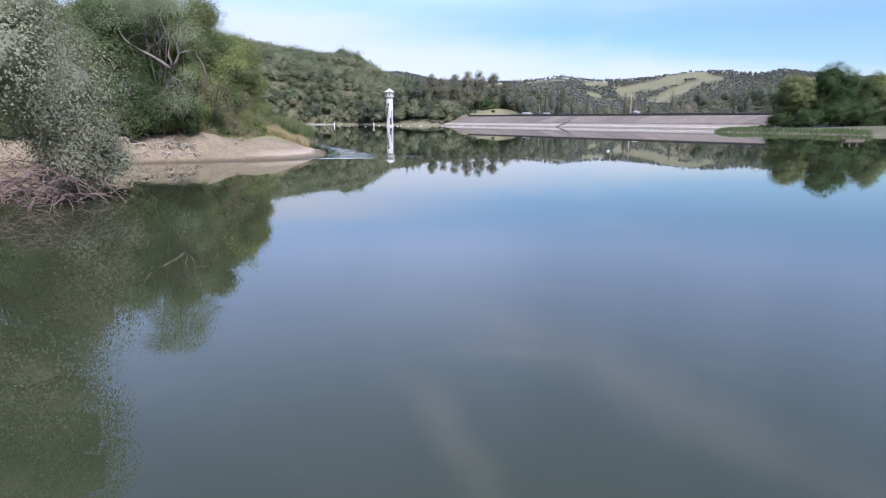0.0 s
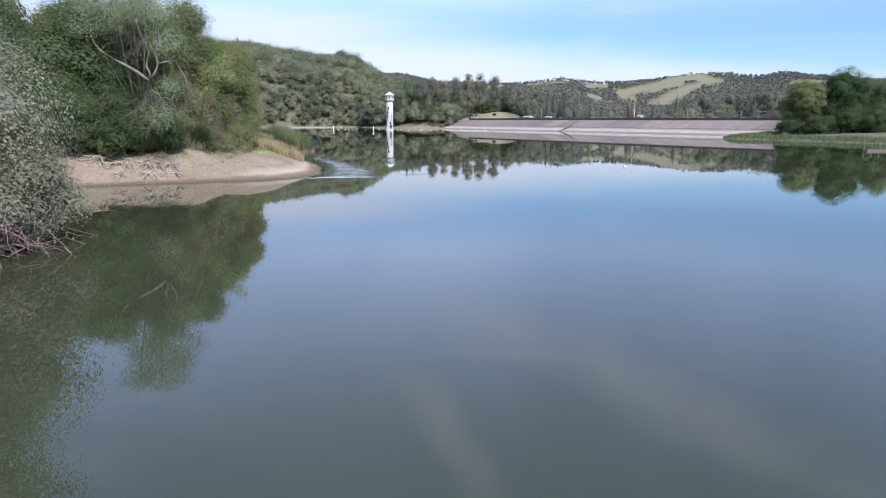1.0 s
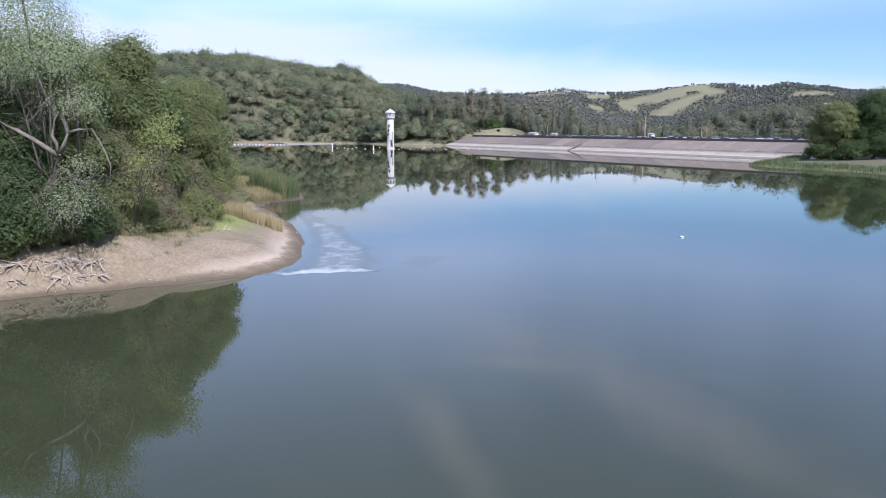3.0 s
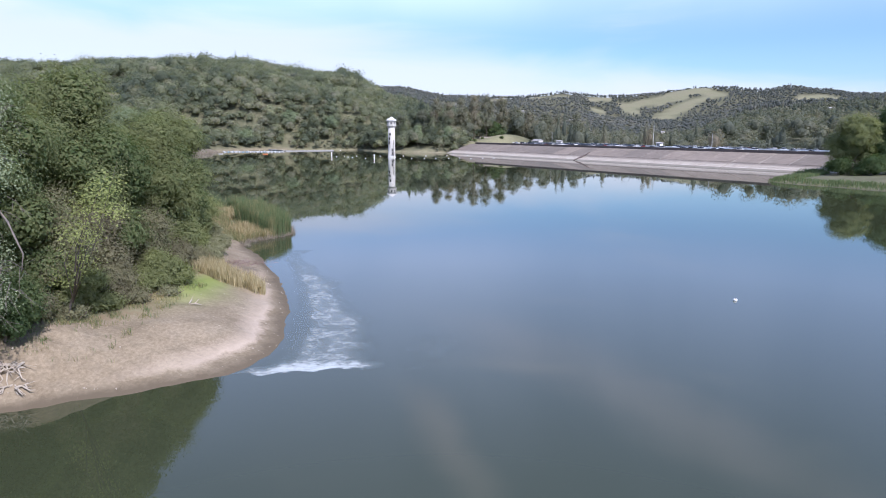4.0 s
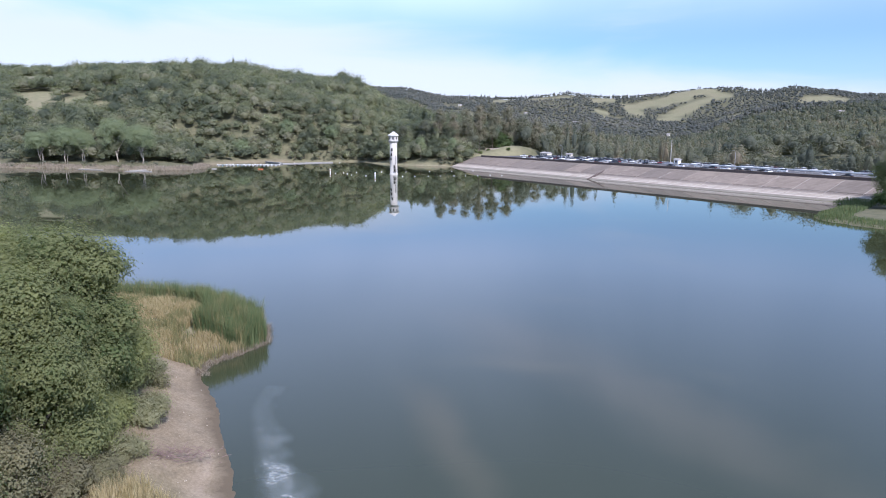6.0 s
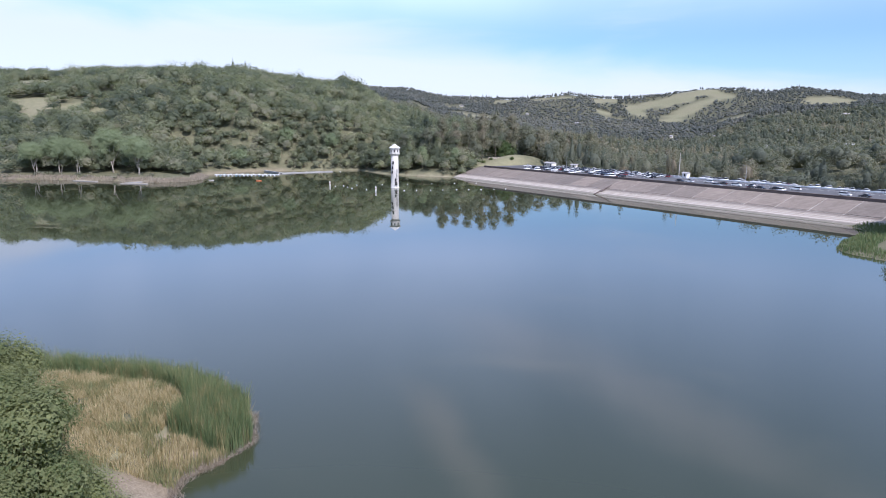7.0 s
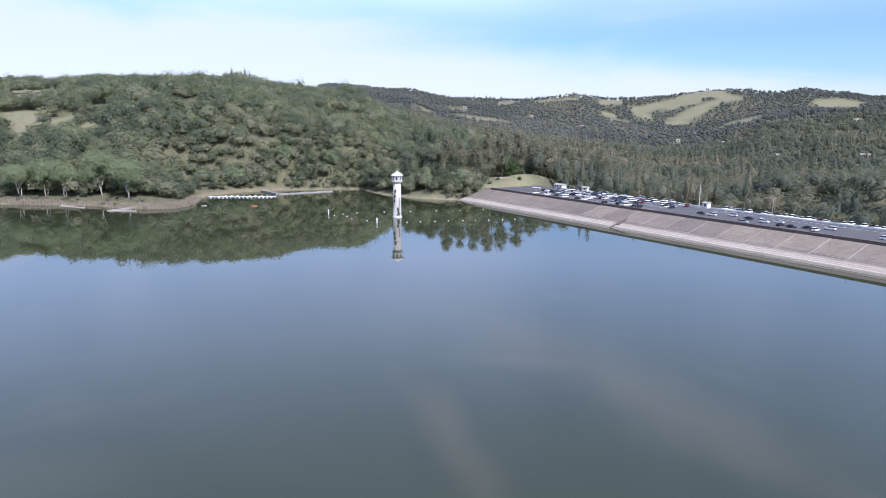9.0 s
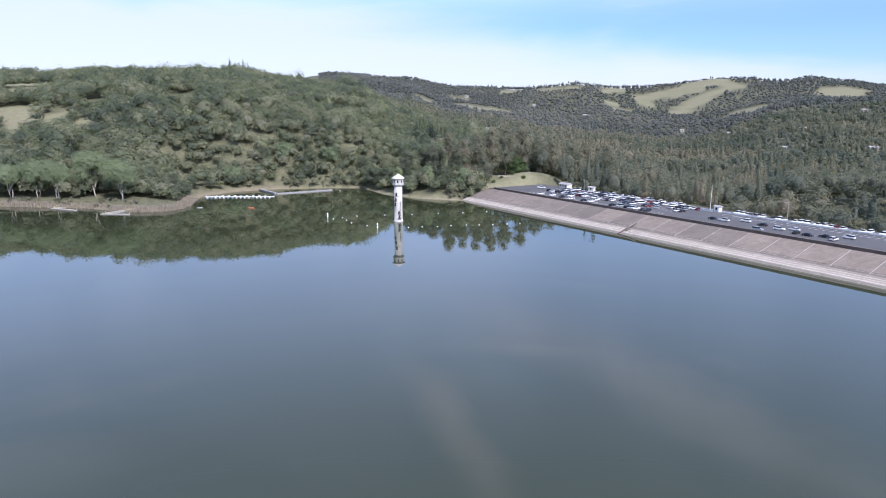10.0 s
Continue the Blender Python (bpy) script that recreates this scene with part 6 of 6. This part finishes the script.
wall = holder("terrace_wall", Matrix.Translation((63, 116, float(land_height(np.array([63.0]), np.array([116.0]))[0]))) @ pose(0, 0, 0, 0, 0, -12), "low pale stone terrace wall on the rise", "wall")
for i in range(9):
    bm = bmesh.new()
    box(bm, -7 + i * 1.5, -5.56 + i * 1.5, -0.25, 0.25, -1.0, 0.5 + 0.06 * (i % 3), 0.05)
    part("stone", bm, M_DRIFT, wall)
RIGHT = "trees by the marshy point"
tree("sycamore", 163.5, -150, 19.5, 8.2, 260, 0.56, "broad light-green sycamore behind the reeds", low=0.0, count=14, sprays=1700, leaf=0.22, per=14, spread=0.55, group=RIGHT, core=0.7)
for i, (x, y, h, rr) in enumerate(((165, -158, 6, 5.5), (175, -157, 9, 6.5), (184, -156, 12, 7), (196, -164, 10, 7), (158, -152, 5, 4))):
    tree("oak", x, y, h, rr, 270 + i, 0.14, "low dark green oak thicket behind the reeds", low=0.0, count=8, sprays=500, leaf=0.26, per=12, spread=0.6, group=RIGHT, core=0.75)
tree("pine", 179, -149, 25.5, 9.4, 261, 0.02, "tall dark green pine behind the reeds", low=0.0, count=13, sprays=1700, leaf=0.24, per=14, spread=0.6, group=RIGHT, core=0.72, thick=0.45)
tree("sycamore", 193, -152, 21.5, 8.0, 262, 0.42, "tall light-green tree with pale trunks behind reeds", low=0.12, count=10, sprays=1200, leaf=0.27, per=14, spread=0.7, stems=2, bark=M_PALE_BARK, group=RIGHT, core=0.62)
tree("oak", 171, -141, 15, 7, 263, 0.2, "dark green oak behind the reeds", low=0.06, count=8, sprays=800, leaf=0.27, per=14, spread=0.6, group=RIGHT, core=0.72)
tree("oak", 206, -158, 18, 8, 264, 0.25, "dark green oak behind the reeds", low=0.06, count=8, sprays=800, leaf=0.27, per=14, spread=0.6, group=RIGHT, core=0.72)
tree("oak", 188, -160, 7, 5, 265, 0.3, "dark green oak behind the reeds", low=0.03, count=7, sprays=500, leaf=0.24, per=14, spread=0.6, group=RIGHT, core=0.72)
tree("oak", 220, -172, 16, 8, 266, 0.3, "dark green oak behind the reeds", low=0.06, count=8, sprays=600, leaf=0.27, per=14, spread=0.6, group=RIGHT, core=0.72)

# ---- docks, boats, floats ----
M_BLUE = plain("faded_blue_paint", (0.24, 0.36, 0.40), (0.36, 0.48, 0.52), 1.0, 0.5, bump=0.05)
M_ORANGE = plain("orange_plastic", (0.45, 0.14, 0.06), (0.55, 0.19, 0.08), 1.0, 0.4, bump=0.03)
M_GREY_PLANK = plain("grey_planks", (0.24, 0.23, 0.22), (0.38, 0.37, 0.35), 1.0, 0.85)


def dock(p, q, width, label, material=M_WOOD, name="dock", z=0.38, step=1.2):
    p, q = Vector((*p, 0)), Vector((*q, 0))
    d = q - p
    ln = d.length
    turn = math.degrees(math.atan2(d.y, d.x))
    o = holder(name, Matrix.Translation(p) @ pose(0, 0, 0, 0, 0, turn), label, "dock")
    bm = bmesh.new()
    box(bm, 0, ln, -width / 2 + 0.1, width / 2 - 0.1, -0.25, z - 0.06, 0.03)
    part("float", bm, M_GREY_PLANK, o)
    n = max(2, int(ln / step))
    bm = bmesh.new()
    box(bm, 0.03, ln / n - 0.03, -width / 2, width / 2, z - 0.06, z, 0.01)
    a = part("plank", bm, material, o)
    for i in range(1, n):
        b = new("plank", a.data)
        b.parent = o
        b.matrix_basis = pose(i * ln / n, 0, 0)
    bm = bmesh.new()
    lathe(bm, [(0.14, -1.5), (0.14, 1.2), (0.05, 1.3)], 8)
    a = part("pile", bm, M_WOOD, o)
    a.matrix_basis = pose(0.4, width / 2 + 0.16, 0)
    for i in range(1, max(2, int(ln / 8)) + 1):
        b = new("pile", a.data)
        b.parent = o
        b.matrix_basis = pose(0.4 + (ln - 0.8) * i / max(2, int(ln / 8)), width / 2 + 0.16, 0)
    return o


dock((-149, 12.6), (-134.5, 11.6), 1.9, "short floating wooden dock off the far shore")
dock((-147.2, 13.8), (-139.5, 26.5), 1.7, "sloping wooden gangway down to a floating dock", z=0.7, name="gangway")
dock((-184.5, 30.0), (-168.0, 23.5), 1.8, "low floating wooden dock beside the reeds")
dock((-184.0, 31.2), (-172, 37.5), 1.6, "low floating wooden dock beside the reeds")
dock((-122.5, 80.0), (-82.0, 84.0), 2.4, "long pale floating dock of the boat hire", M_WHITE)
dock((-84, 97.0), (-53.5, 119.5), 2.6, "grey planked pier across the cove's mouth", M_GREY_PLANK, "pier", 0.6)
dock((-106.0, 124), (-85.0, 98.0), 1.5, "narrow gangway from the bank to the pier", M_GREY_PLANK, "gangway", 0.9)
jetty = dock((114.0, -262.5), (118.0, -262.3), 1.5, "small dark low jetty at the edge of the reeds", M_BARK, "jetty", 0.42)
for piece in jetty.children:
    piece.data.materials[0] = M_BARK


def boat(name, m, ln, beam, material, label, category, group=""):
    o = holder(name, m, label, category, group)
    bm = bmesh.new()
    st = []
    for i in range(9):
        f = i / 8
        w = beam / 2 * min(1.0, 1.9 * math.sin(math.pi * min(0.5 + f * 0.5, 0.985)) ** 0.8) if name != "kayak" else beam / 2 * math.sin(math.pi * (0.03 + 0.94 * f)) ** 0.7
        x = -ln / 2 + ln * f
        dpt = 0.16 + (0.18 * f ** 2 if name != "kayak" else 0.05)
        st.append([bm.verts.new((x, yy * w, zz)) for yy, zz in ((-1, 0.32 + dpt * 0.5), (-0.8, -0.02), (0, -0.14), (0.8, -0.02), (1, 0.32 + dpt * 0.5), (0.86, 0.30 + dpt * 0.5), (0, 0.02 if name != "kayak" else 0.34), (-0.86, 0.30 + dpt * 0.5))])
    for a, b in zip(st, st[1:]):
        for i in range(8):
            bm.faces.new((a[i], a[(i + 1) % 8], b[(i + 1) % 8], b[i]))
    bm.faces.new(st[0][::-1])
    bm.faces.new(st[-1])
    part("hull", bm, material, o)
    if name == "kayak":
        bm = bmesh.new()
        lathe(bm, [(0.24, 0.34), (0.27, 0.4), (0.2, 0.41)], 12)
        part("cockpit_rim", bm, M_DARK, o)
        return o
    for x in (-ln * 0.25, ln * 0.1):
        bm = bmesh.new()
        box(bm, x, x + 0.28, -beam / 2 * 0.85, beam / 2 * 0.85, 0.26, 0.31)
        part("thwart", bm, M_WOOD, o)
    return o


BOATS = "hire boats along the dock"
b_w = boat("rowing_boat", pose(-120, 76.6, 0.12, 0, 0, -84), 3.0, 1.1, M_WHITE, "small white hire boat moored at the dock", "boat", BOATS)
b_b = boat("rowing_boat", pose(-117.6, 76.8, 0.12, 0, 0, -86), 3.0, 1.1, M_BLUE, "small faded blue hire boat moored at the dock", "boat", BOATS)
for i in range(2, 16):
    copy_thing(b_b if i in (5, 6, 11) else b_w, pose(-120 + i * 2.4, 76.6 + i * 0.24 + rng_t.uniform(-0.3, 0.3), 0.12, 0, 0, -84 + rng_t.uniform(-6, 6)))
for i in range(9):
    copy_thing(b_w if i % 4 else b_b, pose(-117 + i * 3.6, 84.0 + i * 0.36, 0.12, 0, 0, 96 + rng_t.uniform(-6, 6)))
boat("kayak", pose(-81.5, 37, 0.02, 0, 0, 8), 3.0, 0.55, M_ORANGE, "small orange kayak floating on the lake", "kayak")
boat("kayak", pose(-109, 37, 0.02, 0, 0, 30), 2.8, 0.5, M_GREY_PLANK, "small grey kayak floating on the lake", "kayak")

FLOATS = "floats across the lake"
f0 = holder("buoy", Matrix.Translation((-31.7, 4.1, 0)), "small round white float on the water", "buoy", FLOATS)
bm = bmesh.new()
bmesh.ops.create_icosphere(bm, subdivisions=2, radius=0.30, matrix=Matrix.Translation((0, 0, 0.08)) @ Matrix.Diagonal((1, 1, 0.85, 1)))
part("float", bm, M_WHITE, f0, smooth=True)
bm = bmesh.new()
lathe(bm, [(0.09, 0.28), (0.09, 0.38), (0.04, 0.42)], 8)
part("cap", bm, M_GRILLE, f0)
for x, y in ((-21.4, -6.8), (-13.1, -14.0), (5.9, -17.5), (18.8, -14), (32, -10.4), (44.3, -8.3), (57.2, -4.6), (-8.2, 17.4), (-21.6, 13.2), (5.3, 19.9), (18.6, 24.3), (31.2, 26.8), (43.7, 31.3), (-47.6, 117), (-24.8, 0.6), (-28, 8.2), (12, -15.8), (25, -12), (38, -9.2), (51, -6.4)):
    copy_thing(f0, Matrix.Translation((x, y, 0)))
p0 = holder("marker_buoy", Matrix.Translation((-35.4, 9, 0)), "tall white cylindrical marker buoy", "buoy", "marker buoys")
bm = bmesh.new()
lathe(bm, [(0.26, -0.8), (0.28, 0.3), (0.28, 2.1), (0.16, 2.3), (0.05, 2.35)], 14)
part("column", bm, M_WHITE, p0, smooth=True)
bm = bmesh.new()
lathe(bm, [(0.285, 1.2), (0.30, 1.22), (0.30, 1.42), (0.285, 1.44)], 14)
part("band", bm, M_ORANGE, p0)
copy_thing(p0, Matrix.Translation((-7.8, -19.5, 0)))
wb = holder("mooring_buoy", Matrix.Translation((54.2, -307, 0)), "white mooring buoy floating off the point", "buoy")
bm = bmesh.new()
bmesh.ops.create_icosphere(bm, subdivisions=3, radius=0.16, matrix=Matrix.Translation((0, 0, 0.06)) @ Matrix.Diagonal((1.2, 1, 0.8, 1)))
part("float", bm, M_WHITE, wb, smooth=True)
bm = bmesh.new()
lathe(bm, [(0.04, 0.16), (0.04, 0.23), (0.02, 0.25)], 8)
part("eye", bm, M_GRILLE, wb)

# the stranded log and a bleached stick on the dam
log = holder("log", Matrix.Translation((98.5, -27.0, 0.2)), "dark forked log stranded against the dam", "log")
bm = bmesh.new()
tube(bm, [(-1.6, -1.4, -0.4), (1.4, 0.4, 1.0), (4.4, 1.6, 2.4), (7.4, 2.6, 3.9)], [0.5, 0.46, 0.38, 0.24], 10)
part("stem", bm, M_PARAPET, log, smooth=True)
bm = bmesh.new()
tube(bm, [(1.4, 0.4, 0.9), (2.6, -0.6, 1.3), (3.6, -1.4, 1.9)], [0.24, 0.18, 0.08], 8)
part("fork", bm, M_PARAPET, log, smooth=True)

# ---- pale scum and painted ripple sheen drifting off the strand ----
m, n, l, p = nodes_of("drifting_scum")
at = n.new("ShaderNodeAttribute")
at.attribute_name = "cover"
streaks = noise_tex(n, l, position(n, l, (0.8, 1.8, 1.0), 0.12), 2.4, 9.0, 0.78, 1.0)
flecks = noise_tex(n, l, position(n, l, (1.0, 2.0, 1.0), -0.3), 4.5, 6.0, 0.75, 0.5)


def scum_math(op, a, b):
    q = n.new("ShaderNodeMath")
    q.operation = op
    for i, v in enumerate((a, b)):
        if isinstance(v, (int, float)):
            q.inputs[i].default_value = v
        else:
            l.new(v, q.inputs[i])
    return q.outputs[0]


torn = scum_math("ADD", scum_math("MULTIPLY", streaks, 0.7), scum_math("MULTIPLY", flecks, 0.3))
thick = maprange(n, l, scum_math("ADD", torn, at.outputs["Fac"]), 0.84, 1.16, 0.0, 0.74)
# the rippled water's paler sheen, painted as a thin grey film
film_a = maprange(n, l, scum_math("ADD", scum_math("MULTIPLY", torn, 0.5), at.outputs["Fac"]), 0.36, 0.72, 0.0, 0.34)
l.new(scum_math("MAXIMUM", thick, film_a), p.inputs["Alpha"])
l.new(ramp(n, l, thick, [(0.05, (0.20, 0.235, 0.225)), (0.6, (0.62, 0.66, 0.65))]), p.inputs["Base Color"])
p.inputs["Roughness"].default_value = 0.4
M_SCUM = m
sx, sy = np.meshgrid(np.arange(8, 33, 0.2), np.arange(-326, -284, 0.2))
lo = np.interp(sy, (-325, -322, -314, -307, -300, -289), (14.0, 17.6, 17.4, 16.2, 14.2, 10.2))
hi = np.interp(sy, (-325, -323, -319, -313, -304, -296, -288), (25.2, 25.2, 25.0, 23.4, 19.8, 16.4, 13.0)) + 0.8 * value_noise(sx / 1.7, sy / 1.2, 5)
across = np.clip(np.minimum(sx - lo, hi - sx) / (0.3 * (hi - lo)), -1.5, 1)
cover = 0.10 + 0.36 * across + 0.06 * value_noise(sx / 0.9, sy / 0.7, 6)
front = -324.2 + 0.16 * np.abs(sx - 21) ** 0.8 * np.sign(sx - 21) + 0.45 * value_noise(sx / 1.3, sy * 0, 7) + 0.2 * value_noise(sx / 0.45, sy * 0, 9)
cover += 0.17 * np.exp(-((sy - front - 0.7) / 1.0) ** 2) * smooth01(sx, 15.5, 17.5) * smooth01(sx, 26.0, 24.5)
cover = cover - 1.2 * smooth01(front + 0.35 - sy, 0.0, 0.5) - 0.15 * smooth01(sy, -302, -288)
stray = 0.36 * np.exp(-(((sx - 28.0 - 0.25 * (sy + 320)) / 1.8) ** 2 + ((sy + 319.5) / 3.6) ** 2)) + 0.12 * value_noise(sx / 1.1, sy / 0.8, 8) - 0.06
cover = np.maximum(cover, np.where(sx > 24.5, stray, -1.0))
ids = np.arange(sx.size).reshape(sx.shape)
qf = np.stack([ids[:-1, :-1], ids[:-1, 1:], ids[1:, 1:], ids[1:, :-1]], -1).reshape(-1, 4)
wet = (shore_distance(sx, sy) < -0.1).ravel()
good = np.all(wet[qf], axis=1) & np.any(cover.ravel()[qf] > -0.4, axis=1)
scum = tagged(new("scum", mesh_np("scum", np.stack([sx, sy, np.full(sx.shape, 0.006)], -1).reshape(-1, 3), qf[good], M_SCUM, True, cover=cover.ravel())), "thin pale scum and painted ripple sheen drifting off the strand", "scum", kind="stuff")

# ---- houses among the far trees ----
for i, (x, y, w, turn) in enumerate(HOUSES):
    z = float(land_height(np.array([x]), np.array([y]))[0])
    hut("house", Matrix.Translation((x, y, z)) @ pose(0, 0, 0, 0, 0, turn), w * (0.72 if w < 30 else 1.0), 8 if w < 30 else 12, 3.6 if w < 30 else 6, "pale house with a grey roof among trees" if w < 30 else "long white flat building among trees", "house" if w < 30 else "building", (M_CREAM, M_TOWER, M_DRIFT)[i % 3] if w < 30 else M_WHITE)

# a truck on the bare picnic ground beyond the cove
z = float(land_height(np.array([-150.0]), np.array([119.0]))[0])
put_car(Matrix.Translation((-150, 119, z)) @ pose(0, 0, 0, 0, 0, 8), ["pickup", "white", "white pickup truck parked on the bare picnic ground", None])

# pebbles, chips of wood and clods strewn over the strand
rng_p = np.random.default_rng(81)
x, y = rng_p.uniform(-12, 19, 9000), rng_p.uniform(-336, -284, 9000)
d = shore_distance(x, y)
keep = (d > 0.15) & (d < 9) & (rng_p.random(9000) < np.where(d < 1.2, 0.16, 0.05))
x, y = x[keep], y[keep]
sz = rng_p.uniform(0.018, 0.06, len(x))
pv = np.stack([x, y, land_height(x, y) + sz * 0.3], 1)[:, None, :] + ICO_V[None] * (sz[:, None, None] * rng_p.uniform(0.5, 1.4, (len(x), 1, 3)))
pf = (ICO_F[None] + (np.arange(len(x)) * len(ICO_V))[:, None, None]).reshape(-1, 3)
tagged(new("pebbles", mesh_np("pebbles", pv.reshape(-1, 3), pf, M_DRIFT)), "small stones and chips strewn over the clay strand", "pebbles", kind="stuff")
# sparse tufts on the bare clay
x, y, r = area(-12, 10, -334, -310, 30000, 82)
d = shore_distance(x, y)
x, y, d = take((d > 2.6) & (d < 9.5) & (value_noise(x / 0.7, y / 0.7, 83) + 0.6 * value_noise(x / 0.25, y / 0.25, 84) > 0.62 - 0.02 * d), x, y, d)
blades("clay_tufts", x, y, land_height(x, y), 0.34 + 0.1 * value_noise(x / 0.7, y / 0.7, 3), 0.012, np.clip(r.normal(0.5, 0.2, len(x)), 0.05, 1), "dull green and brown tufts scattered on the clay", "grass", 85, 0.4)
